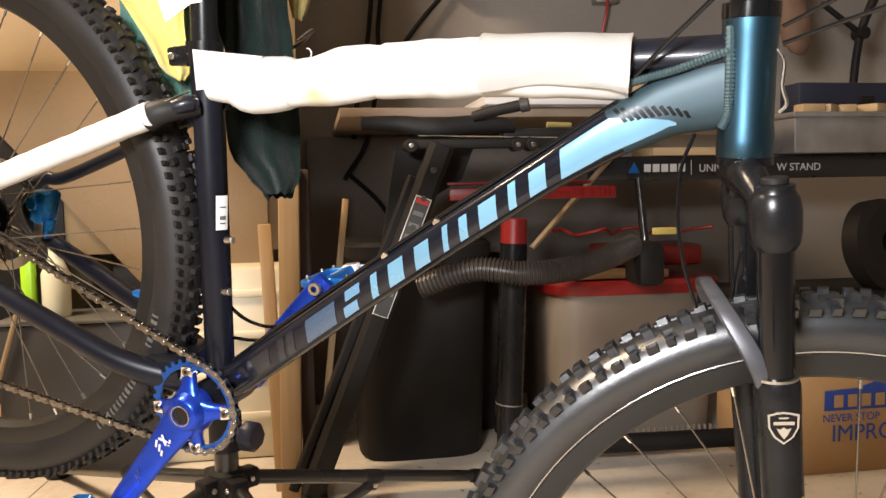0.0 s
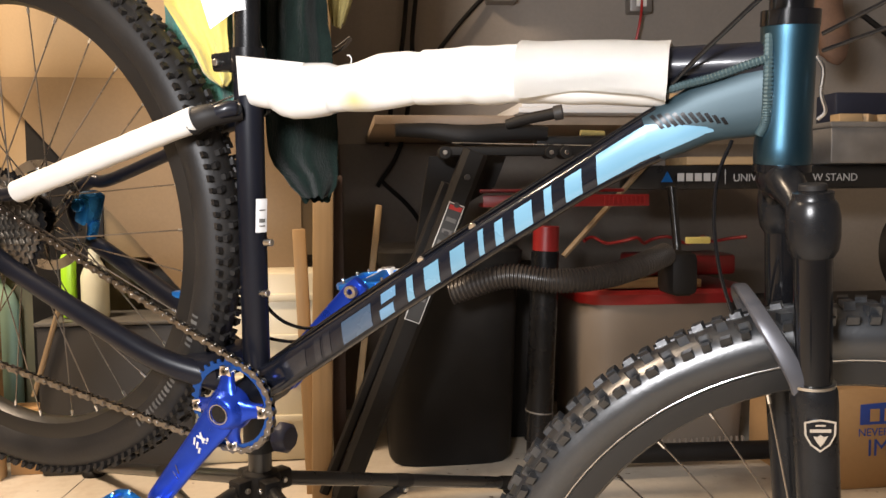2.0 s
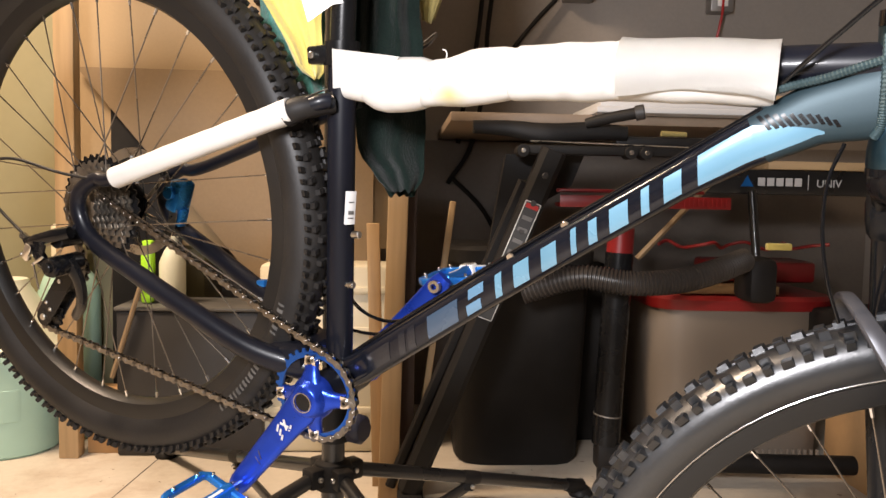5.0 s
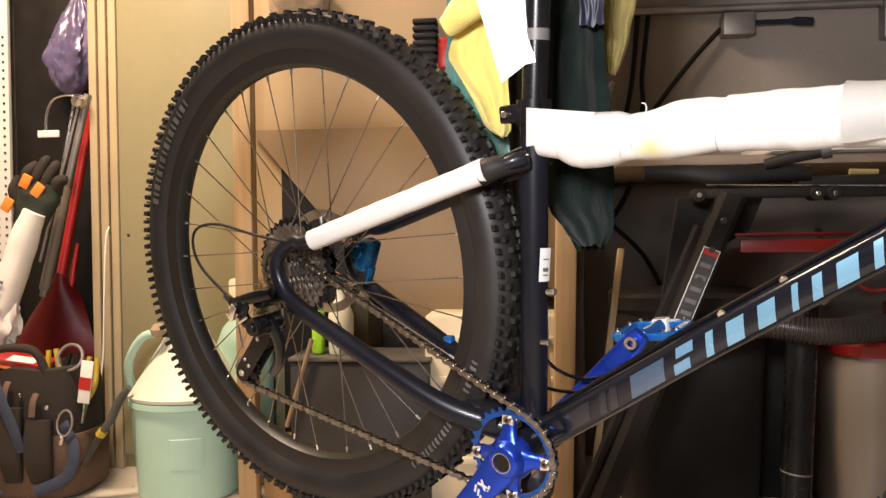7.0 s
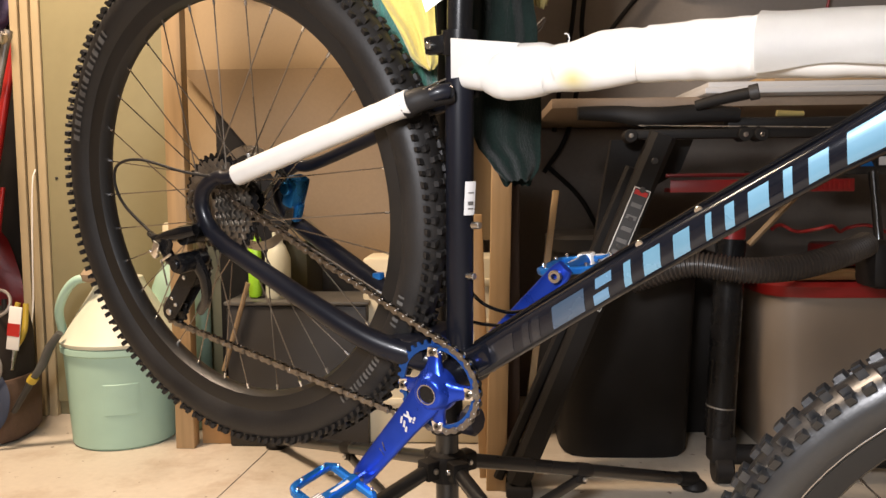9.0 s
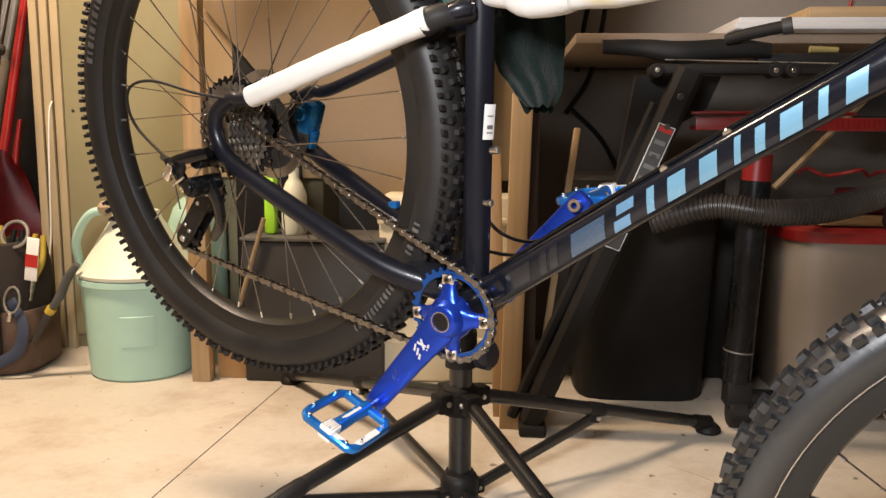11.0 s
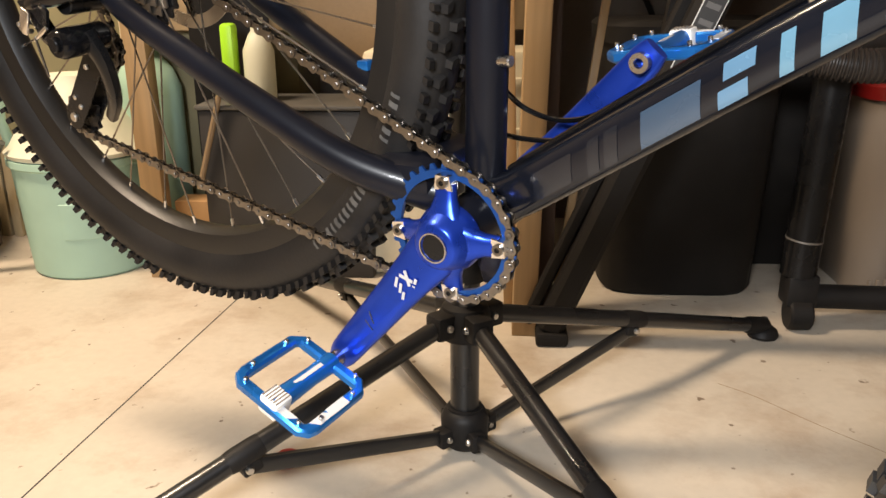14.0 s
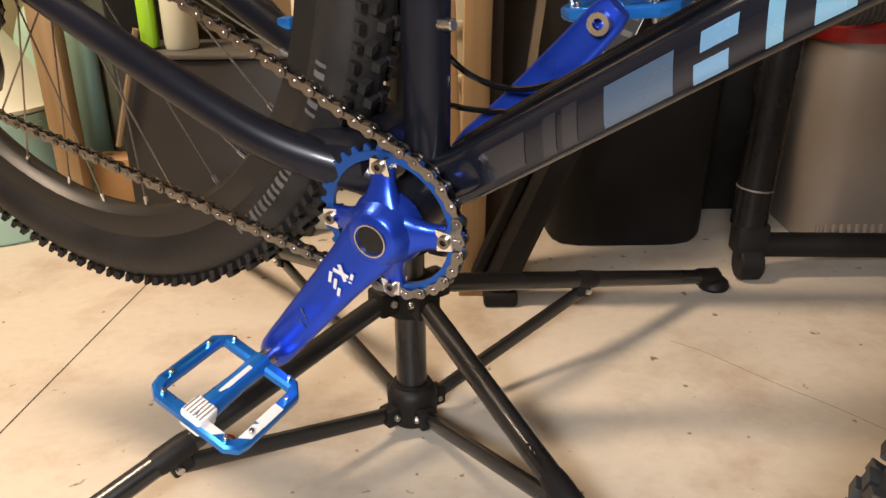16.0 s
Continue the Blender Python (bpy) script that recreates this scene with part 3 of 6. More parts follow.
def dt_patch(x0, x1, up0, up1, mat, name="decal", grow=0.0007, end=None, skew=0.0):
    """A thin decal on the drive side of the down tube, its ends upright; up0, up1: degrees of the section, from its side."""
    bm = bmesh.new()
    nx, na = max(2, int((x1 - x0) / 0.006)), 8
    rows = []
    for k in range(na + 1):
        row = []
        for i in range(nx + 1):
            top = up1 if end is None else up1 + (end - up1) * i / nx
            a = radians(up0 + (top - up0) * k / na)
            c, sn = math.cos(a), math.sin(a)
            q = (abs(c) ** 3 + abs(sn) ** 3) ** (-1 / 3)
            x = x0 + (x1 - x0) * i / nx + skew * k / na
            zc, hw, hh = dt_section(x)
            slope = (dt_section(x + 0.01)[0] - dt_section(x - 0.01)[0]) / 0.02
            row.append(bm.verts.new(B(x, -(hw + grow) * c * q, zc + (hh + grow) * sn * q * math.sqrt(1 + slope * slope))))
        rows.append(row)
    for k in range(na):
        for i in range(nx):
            bm.faces.new((rows[k][i], rows[k][i + 1], rows[k + 1][i + 1], rows[k + 1][i]))
    return part(name, bm, mat, frame_part)


# weld beads round the head tube, as rows of small scales
def weld(pts, r, n):
    bm = bmesh.new()
    for p, q in zip(path_pts := catmull(pts, n), path_pts[1:]):
        d = (q - p)
        sweep([p - d * 0.3, p.lerp(q, 0.4), q], [r * 0.86, r * 1.08, r * 0.84], 8, bm=bm, cap=False)
    return bm


part("weld_bead", weld([B(0.660, -0.0165, 1.034), B(0.659, -0.0205, 1.004), B(0.6575, -0.0215, 0.976), B(0.6555, -0.0195, 0.958), B(0.650, -0.016, 0.948)], 0.0042, 8), M["weld"], frame_part)
part("weld_bead", weld([B(0.658, -0.0205, 1.014), B(0.636, -0.0212, 1.0085), B(0.614, -0.0210, 1.0025), B(0.592, -0.0204, 0.9985), B(0.570, -0.0190, 0.994)], 0.0039, 7), M["weld"], frame_part)

# wheels
def tyre_mesh():
    half = [(0.309, 0.012), (0.314, 0.0165), (0.321, 0.0226), (0.329, 0.0268), (0.337, 0.0284), (0.3435, 0.0277), (0.349, 0.0258), (0.3545, 0.0222), (0.3595, 0.0165), (0.3635, 0.0090)]
    prof = [(r, -y) for r, y in half] + [(0.365, 0)] + half[::-1]
    return lathe(prof, 96, m=pose(0, 0, 0, 90))


def tread_mesh(size, rows, tall, mat):
    vs, fs = [], []

    def knob(ang, y, r, wy, wt, h, lean, skew=0.0):
        base = len(vs)
        wy, wt, h = wy * size, wt * size * 104 / rows, h * tall
        for top, k in ((0, 1.0), (1, 0.88)):
            for sx, sy in ((-1, -1), (1, -1), (1, 1), (-1, 1)):
                yy = y + sy * wy * k + (lean * h if top else 0)
                rr = r + (h * math.cos(math.atan(lean)) if top else -0.003)
                a = ang + (sx * wt * k + skew * sy * wy) / r
                vs.append((rr * math.cos(a), yy, rr * math.sin(a)))
        for f in ((4, 5, 6, 7), (0, 4, 7, 3), (1, 2, 6, 5), (0, 1, 5, 4), (3, 7, 6, 2)):
            fs.append(tuple(base + i for i in f))

    for i in range(rows):
        a = 2 * math.pi * i / rows
        s = 1 if i % 2 else -1
        j = random.uniform(-0.0004, 0.0004)
        if i % 2:
            knob(a, -0.0066, 0.3635, 0.0056, 0.0062, 0.0070 + j, 0, 0.2), knob(a, 0.0066, 0.3635, 0.0056, 0.0062, 0.0070 - j, 0, -0.2)
        else:
            knob(a, -0.0155, 0.361, 0.0048, 0.0066, 0.0072, -0.3, 0.3), knob(a, 0.0155, 0.361, 0.0048, 0.0066, 0.0072, 0.3, -0.3)
        for side in (-1, 1):
            knob(a + (0.02 if side > 0 else 0), side * 0.0225, 0.3560, 0.0050, 0.0066 if i % 2 else 0.0050, 0.0066, side * 0.8, side * 0.15)
    return raw(vs, fs, mat)


def spoke_mesh(side, lead, hub_r, hub_y):
    a0 = lead * 1.05
    p = Vector((hub_r * math.cos(a0), side * hub_y, hub_r * math.sin(a0)))
    q = Vector((0.291, side * 0.002, 0))
    bm = rod(p, q, 0.0010, 6)
    d = (q - p).normalized()
    rod(q - d * 0.012, q + d * 0.004, 0.0020, 6, bm, 1)
    return finish(bm, (M["spoke"], M["silver"]))


def wheel(name, centre, lead_turn, label, size, rows, tall, rubber):
    w = part(name, lathe([(0.288, -0.004), (0.2895, -0.009), (0.293, -0.0132), (0.298, -0.0156), (0.304, -0.0160), (0.308, -0.0152), (0.3115, -0.0172), (0.3150, -0.0166), (0.3150, -0.0125), (0.307, -0.011), (0.307, 0.011), (0.315, 0.0125), (0.315, 0.0166), (0.304, 0.0160), (0.293, 0.0132), (0.288, 0.004)], 96, m=pose(0, 0, 0, 90), close=True),
             M["rim"], bike, label, centre)
    part("tyre", tyre_mesh(), rubber, w)
    part("tread", tread_mesh(size, rows, tall, rubber), None, w)
    bm = lathe([(0.0, -0.058), (0.010, -0.058), (0.012, -0.050), (0.016, -0.036), (0.031, -0.033), (0.031, -0.029), (0.016, -0.024), (0.014, 0), (0.018, 0.024), (0.031, 0.029), (0.031, 0.033), (0.018, 0.037), (0.012, 0.05), (0.010, 0.058), (0, 0.058)], 28, m=pose(0, 0, 0, 90))
    part("hub", bm, M["black"], w)
    for i in range(32):
        side, lead = (1 if i % 2 else -1), (1 if (i // 2) % 2 else -1)
        part("spoke", SPOKES[side, lead], None, w, at=pose(0, 0, 0, 0, lead_turn + i * 11.25, 0))
    return w


SPOKES = {(s, l): spoke_mesh(s, l, 0.029, 0.031) for s in (-1, 1) for l in (-1, 1)}
rear_wheel = wheel("rear_wheel", Matrix.Translation(AXLE_R), 4, "rear wheel with dusty knobbly black tyre", 0.86, 156, 0.72, M["rear_rubber"])
front_wheel = wheel("front_wheel", STEER @ Matrix.Translation(AXLE_F) @ Matrix.Diagonal((1.02, 1.04, 1.02, 1)), 9, "front wheel with knobbly black tyre", 0.98, 124, 0.95, M["rubber"])


# cassette, rotor and caliper
def sprocket(teeth, r, y, thick, bm, mat=0):
    pts = []
    for i in range(teeth):
        for f, dr in ((0.0, -0.0026), (0.28, -0.0022), (0.52, 0.0018), (0.74, 0.0018)):
            a = 2 * math.pi * (i + f) / teeth
            pts.append(((r + dr) * math.cos(a), (r + dr) * math.sin(a)))
    slab(pts, thick, Matrix.Translation((0, y, 0)) @ pose(0, 0, 0, 90), bm, mat=mat)


cassette = empty("cassette", Matrix(), "worn steel nine speed cassette", "", parent=rear_wheel)
for k, (teeth, y) in enumerate(((36, -0.022), (32, -0.026), (28, -0.030), (24, -0.034), (21, -0.038), (18, -0.042), (16, -0.046), (14, -0.050), (12, -0.054))):
    sp = bmesh.new()
    sprocket(teeth, teeth * 0.00202, y, 0.0018, sp)
    if k:
        ring_between((0, y, 0), (0, y + 0.003, 0), 0.015, teeth * 0.00202 * 0.86, 24, sp)
    part("sprocket", sp, M["black"] if k == 0 else M["cassette"], cassette)
part("brake_rotor", ring_between((0, 0.040, 0), (0, 0.0418, 0), 0.066, 0.080, 48), M["steel"], rear_wheel)
for k in range(6):
    a = k * math.pi / 3
    part("rotor_arm", rod((0.018 * math.cos(a), 0.041, 0.018 * math.sin(a)), (0.068 * math.cos(a + 0.5), 0.041, 0.068 * math.sin(a + 0.5)), 0.003, 6), M["steel"], rear_wheel)
cal = empty("brake_caliper", Matrix.Translation(B(-0.232, 0.055, 0.902)), "blue anodised disc brake caliper", "", parent=bike)
part("caliper_body", box((-0.011, -0.018, -0.024), (0.012, 0.014, 0.024), 0.006, m=pose(0, 0, 0, 0, 25, 0)), M["caliper"], cal)
part("caliper_piston", cylinder((-0.002, -0.024, 0.006), (-0.002, -0.014, 0.006), 0.0095), M["caliper"], cal)
part("caliper_bracket", box((0.004, -0.008, -0.044), (0.016, 0.008, -0.016), 0.003, m=pose(0, 0, 0, 0, 25, 0)), M["caliper"], cal)

# chainring, cranks and pedals
RING = B(0.056, -0.050, 0.666)
cr = bmesh.new()
for (r_a, r_b, y0, y1) in ((0.0482, 0.0545, -0.0018, 0.0018),):
    ring_between((0, y0, 0), (0, y1, 0), r_a, r_b, 64, cr)
for i in range(32):
    a = 2 * math.pi * i / 32
    m = pose(0, 0, 0, 0, -math.degrees(a), 0)
    slab([(0.0535, -0.0036), (0.0592, -0.0013), (0.0592, 0.0013), (0.0535, 0.0036)], 0.0022, m @ Matrix.Translation((0, -0.0011, 0)) @ pose(0, 0, 0, 90), cr)
part("chainring", cr, M["ring_blue"], bike, "blue anodised narrow-wide chainring", Matrix.Translation(RING))


def crank_arm(bm, y0, length, side):
    """An arm from the axle at the origin along +x, its outer face at y0."""
    s = side
    path = [Vector((-0.004, y0, 0)), Vector((0.02, y0, 0)), Vector((0.06, y0 + s * 0.004, 0)), Vector((length - 0.03, y0 + s * 0.010, 0)), Vector((length, y0 + s * 0.012, 0)), Vector((length + 0.012, y0 + s * 0.012, 0))]
    return sweep(catmull(path, 5), [0.0075, 0.0080, 0.0078, 0.0070, 0.0066, 0.005], 20, ratio=[2.7, 2.7, 2.3, 2.15, 2.1, 2.1], power=3.2, bm=bm)


near = Matrix.Translation(B(0.058, 0, 0.666)) @ Matrix.Rotation(radians(133.3), 4, "Y")
bm = crank_arm(None, -0.066, 0.164, -1)
lathe([(0, 0), (0.0280, 0), (0.0282, 0.005), (0.0268, 0.010), (0.0240, 0.0155), (0.0212, 0.0205), (0.0188, 0.0245), (0.0168, 0.026), (0, 0.026)], 40, bm, align((0, -0.052, 0), (0, -0.078, 0)))
crank = part("crank_arm", bm, M["crank"], bike, "deep blue anodised crank arm", near)
spider = bmesh.new()
for k in range(4):
    a = radians(41 + 90 * k)
    m = pose(0, 0, 0, 0, -math.degrees(a), 0)
    sweep([m @ Vector(p) for p in ((0.008, -0.062, 0), (0.018, -0.0605, 0), (0.026, -0.0585, 0), (0.034, -0.0565, 0), (0.045, -0.055, 0))], [0.0105, 0.0092, 0.0070, 0.0056, 0.0050], 18, ratio=[1.9, 1.9, 1.75, 1.65, 1.7], power=2.8, bm=spider)
part("spider", spider, M["crank"], crank)
for k in range(4):
    m = pose(0, 0, 0, 0, -(41 + 90 * k), 0)
    bm = slab([(0.041, -0.0080), (0.0525, -0.0062), (0.0525, 0.0062), (0.041, 0.0080)], 0.010, m @ Matrix.Translation((0, -0.0605, 0)) @ pose(0, 0, 0, 90), None)
    part("arm_tab", bm, M["silver"], crank)
    bm = ring_between(m @ Vector((0.047, -0.0625, 0)), m @ Vector((0.047, -0.058, 0)), 0.0022, 0.0046, 18)
    bolt = part("chainring_bolt", bm, M["dull_steel"], crank)
    part("bolt_socket", cylinder(m @ Vector((0.047, -0.0618, 0)), m @ Vector((0.047, -0.0590, 0)), 0.0024, 6), M["black"], bolt)
part("axle_cap", ring_between((0, -0.080, 0), (0, -0.072, 0), 0.0114, 0.0125, 32), M["steel"], crank, "polished silver axle ring")
part("axle_bore", cylinder((0, -0.0784, 0), (0, -0.070, 0), 0.0115, 24), M["black"], crank)
for ax, az, bx, bz, w in ((0.0375, 0.0060, 0.0420, 0.0075, 0.0013), (0.0440, 0.0082, 0.0450, 0.0086, 0.0013), (0.0400, -0.0060, 0.0475, 0.0055, 0.0014), (0.0475, -0.0070, 0.0420, 0.0050, 0.0014), (0.0505, -0.0070, 0.0590, -0.0030, 0.0013),
                          (0.0520, -0.0010, 0.0600, 0.0030, 0.0013), (0.0560, 0.0055, 0.0625, 0.0085, 0.0013), (0.100, -0.006, 0.106, 0.004, 0.0006), (0.110, -0.004, 0.112, 0.007, 0.0005)):
    d = Vector((bz - az, ax - bx)).normalized() * w
    y = -0.0779 - 0.0035 * ((ax + bx) / 2 - 0.04) / 0.06
    part("print_bar", slab([(ax + d.x, az + d.y), (ax - d.x, az - d.y), (bx - d.x, bz - d.y), (bx + d.x, bz + d.y)], 0.0006, Matrix.Translation((0, y, 0)) @ pose(0, 0, 0, 90)), M["sticker"] if ax < 0.09 else M["dull_steel"], crank)
bm = crank_arm(None, 0.066, 0.160, 1)
cylinder((0, 0.052, 0), (0, 0.078, 0), 0.0195, 24, 0.003, bm)
far_crank = part("crank_arm", bm, M["crank"], bike, "deep blue anodised crank arm", Matrix.Translation(B(0.058, 0, 0.666)) @ Matrix.Rotation(radians(134.0 + 180), 4, "Y"))
part("pedal_bolt", ring_between((0.160, 0.060, 0), (0.160, 0.067, 0), 0.004, 0.008, 18), M["steel"], far_crank)


def pedal(at, side, tilt, label):
    """A flat cage pedal; its axle runs along y from the crank outwards (side -1: towards -y)."""
    p = empty("pedal", at @ Matrix.Rotation(radians(tilt), 4, "Y"), label, "", parent=bike)
    s = side
    o = [(-0.039, 0.012), (-0.0395, 0.069), (-0.038, 0.075), (-0.033, 0.079), (0.033, 0.079), (0.038, 0.075), (0.0395, 0.069), (0.039, 0.012), (0.033, 0.005), (-0.033, 0.005)]
    path = [Vector((x, s * y, 0)) for x, y in o + o[:2]]
    part("cage", sweep(path, 0.0050, 12, ref=Vector((0, 0, 1)), ratio=1.05, power=5, cap=False), M["pedal"], p)
    part("axle_body", sweep([(0, s * 0.002, 0), (0, s * 0.03, 0), (0, s * 0.06, 0), (0, s * 0.080, 0)], [0.0085, 0.0075, 0.0085, 0.0095], 16, ratio=1.0, power=3), M["pedal"], p)
    part("spindle", cylinder((0, -s * 0.014, 0), (0, s * 0.004, 0), 0.0075, 16), M["steel"], p)
    part("bearing_cap", box((-0.0102, min(s * 0.064, s * 0.0835), -0.0096), (0.0102, max(s * 0.064, s * 0.0835), 0.0096), 0.003), M["white"], p)
    for k in range(6):
        part("knurl", box((-0.0085 + 0.0030 * k, min(s * 0.066, s * 0.082), 0.0094), (-0.0073 + 0.0030 * k, max(s * 0.066, s * 0.082), 0.0101), 0), M["tote"], p)
    part("print", slab([(0.0355, s * 0.056), (0.0430, s * 0.048), (0.0430, s * 0.066), (0.0355, s * 0.072)], 0.0008, Matrix.Translation((0, 0, 0.0058))), M["sticker"], p)
    part("print", slab([(0.010, s * 0.0755), (0.026, s * 0.0755), (0.020, s * 0.0825), (0.010, s * 0.0825)], 0.0008, Matrix.Translation((0, 0, 0.0058))), M["sticker"], p)
    for x, y in ((-0.039, 0.022), (-0.039, 0.062), (0.039, 0.022), (0.039, 0.062), (-0.030, 0.079), (0.030, 0.079), (0.028, 0.005), (-0.028, 0.005)):
        part("pin", PIN, None, p, at=Matrix.Translation((x, s * y, 0)))
    part("print", box((-0.0019, min(s * 0.018, s * 0.052), 0.0066), (0.0019, max(s * 0.018, s * 0.052), 0.0083), 0), M["sticker"], p)
    part("print", box((0.0350, min(s * 0.030, s * 0.052), 0.0045), (0.0432, max(s * 0.030, s * 0.052), 0.0056), 0), M["sticker"], p)
    return p


PIN = finish(cylinder((0, 0, -0.009), (0, 0, 0.009), 0.0021, 8, 0.0005), M["steel"])
end = near @ Vector((0.166, -0.092, 0))
pedal(Matrix.Translation(end), -1, 26, "bright blue flat cage pedal with steel pins")
end = Matrix.Translation(B(0.058, 0, 0.666)) @ Matrix.Rotation(radians(134.0 + 180), 4, "Y") @ Vector((0.160, 0.092, 0))
pedal(Matrix.Translation(end), 1, -4, "bright blue flat cage pedal with steel pins")


# chain
def chain_loop():
    """Centres of the chain's pins, in x and z, round ring, pulleys and cassette."""
    c = [((RING.x, RING.z), 0.0562), ((AXLE_R.x, AXLE_R.z), 0.034), (tuple(B(-0.343, 0, 0.810).xz), -0.020), (tuple(B(-0.411, 0, 0.740).xz), 0.020)]
    pts = []

    def tangent(c0, r0, c1, r1):
        c0, c1 = Vector(c0), Vector(c1)
        d = c1 - c0
        L, a = d.length, math.atan2(d.y, d.x)
        b = math.acos(max(-1, min(1, (r0 - r1) / L)))
        n = Vector((math.cos(a - b), math.sin(a - b)))
        return c0 + n * r0, c1 + n * r1

    segs = [tangent(*c[i], *c[(i + 1) % 4]) for i in range(4)]
    for i in range(4):
        p, q = segs[i]
        pts += [p.lerp(q, k / 60) for k in range(61)]
        cc, r = Vector(c[(i + 1) % 4][0]), c[(i + 1) % 4][1]
        a0, a1 = [math.atan2(*(v - cc).yx) for v in (q, segs[(i + 1) % 4][0])]
        if r > 0:
            while a1 < a0:
                a1 += 2 * math.pi
        else:
            while a1 > a0:
                a1 -= 2 * math.pi
        pts += [cc + abs(r) * Vector((math.cos(a0 + (a1 - a0) * k / 40), math.sin(a0 + (a1 - a0) * k / 40))) for k in range(1, 40)]
    return pts


def link_mesh(width, thick, tall):
    bm = bmesh.new()
    for s in (-1, 1):
        o = []
        for cx, a0, sg in ((0.0127, -90, 1), (0.0, 90, -1)):
            o.append((cx - sg * 0.0055, -sg * tall * 0.60))
            o += [(cx + tall * math.cos(radians(a0 + 180 * k / 6)), tall * math.sin(radians(a0 + 180 * k / 6))) for k in range(7)]
        slab(o, thick, Matrix.Translation((0, s * width, 0)) @ pose(0, 0, 0, 90), bm)
    for x in (0, 0.0127):
        cylinder((x, -width - 0.0012, 0), (x, width + 0.0004, 0), 0.0021, 8, 0.0003, bm)
    return finish(bm, M["dull_steel"])


LINKS = [link_mesh(0.0022, 0.0010, 0.0038), link_mesh(0.0036, 0.0010, 0.0044)]
loop = chain_loop()
chain = empty("chain", Matrix.Translation((0, -0.050, 0)), "bare steel bicycle chain", "", parent=bike)
seg_len = [0.0]
for p, q in zip(loop, loop[1:] + loop[:1]):
    seg_len.append(seg_len[-1] + (q - p).length)
total = seg_len[-1]
count = int(round(total / 0.0127 / 2)) * 2
lx, lz = [p.x for p in loop] + [loop[0].x], [p.y for p in loop] + [loop[0].y]
pins = [Vector((float(np.interp(total * i / count, seg_len, lx)), 0, float(np.interp(total * i / count, seg_len, lz)))) for i in range(count)]
for i in range(count):
    p, q = pins[i], pins[(i + 1) % count]
    d = q - p
    part("link", LINKS[i % 2], None, chain, at=Matrix.Translation(p) @ Matrix.Rotation(-math.atan2(d.z, d.x), 4, "Y") @ Matrix.Diagonal((d.length / 0.0127, 1, 1, 1)))

# rear derailleur
der = empty("rear_derailleur", Matrix.Translation(B(-0.301, -0.090, 0.850)), "black rear derailleur with two pulleys", "", parent=bike)
part("hanger", sweep([(0.018, 0.012, 0.034), (0.006, 0.008, 0.018), (-0.006, 0.002, 0.006)], [0.007, 0.008, 0.008], 12, ratio=0.6), M["frame"], der)
part("mount_knuckle", cylinder((0.004, 0.014, 0.014), (0.004, -0.020, 0.014), 0.0135), M["black"], der)
part("linkage", sweep(catmull([(-0.040, -0.028, 0.010), (-0.018, -0.030, 0.014), (0.012, -0.024, 0.019), (0.032, -0.018, 0.022)], 5), [0.0055, 0.0075, 0.0090, 0.0075], 14, power=3.0), M["gloss"], der)
part("linkage_plate", slab([(-0.040, 0.016), (-0.010, 0.022), (0.002, 0.006), (-0.006, -0.010), (-0.030, -0.004)], 0.003, Matrix.Translation((0, -0.036, 0)) @ pose(0, 0, 0, 90)), M["black"], der)
part("linkage_arm", sweep([(-0.026, -0.030, 0.006), (-0.012, -0.030, -0.016), (0.002, -0.028, -0.022)], [0.0070, 0.0075, 0.0085], 14, power=3.0), M["gloss"], der)
part("face_plate", box((-0.007, -0.0445, -0.013), (0.004, -0.0415, 0.010), 0.001, m=Matrix.Translation((-0.022, 0, 0.000)) @ pose(0, 0, 0, 0, 32, 0)), M["silver"], der)
part("face_plate", box((-0.013, -0.0425, -0.0022), (0.013, -0.0395, 0.0016), 0.001, m=Matrix.Translation((-0.008, 0, -0.012)) @ pose(0, 0, 0, 0, -24, 0)), M["silver"], der)
part("cage_knuckle", lathe([(0, 0), (0.0120, 0), (0.0140, 0.003), (0.0140, 0.045), (0.0118, 0.050), (0, 0.050)], 24, m=align((0.005, 0.012, -0.022), (0.006, -0.038, -0.022))), M["gloss"], der)
part("knuckle_cap", cylinder((0.006, -0.0415, -0.022), (0.006, -0.0375, -0.022), 0.0070, 14), M["black"], der)
part("limit_screw", cylinder((-0.030, -0.044, -0.010), (-0.030, -0.034, -0.010), 0.0024, 8), M["steel"], der)
part("limit_screw", cylinder((-0.036, -0.044, -0.003), (-0.036, -0.034, -0.003), 0.0024, 8), M["steel"], der)
part("barrel_adjuster", cylinder((-0.068, -0.014, 0.017), (-0.040, -0.026, 0.012), 0.0050), M["black"], der)
part("cable_stub", rod((-0.016, -0.042, -0.014), (-0.012, -0.042, -0.050), 0.0013, 6), M["silver"], der)
part("cage_arm", sweep(catmull([(0.010, -0.010, -0.016), (0.016, -0.002, -0.046), (0.000, 0.010, -0.080), (-0.034, 0.024, -0.104)], 6), [0.0075, 0.0068, 0.0060, 0.0050], 12, ratio=1.3, power=3), M["black"], der)
for y in (0.029, 0.051):
    plate = []
    for cx, cz, a0 in ((-0.042, -0.040, -45), (-0.110, -0.110, 135)):
        plate += [(cx + 0.0135 * math.cos(radians(a0 + 180 * k / 8)), cz + 0.0135 * math.sin(radians(a0 + 180 * k / 8))) for k in range(9)]
    part("cage_plate", slab(plate, 0.0018, Matrix.Translation((0, y, 0)) @ pose(0, 0, 0, 90)), M["black"], der)
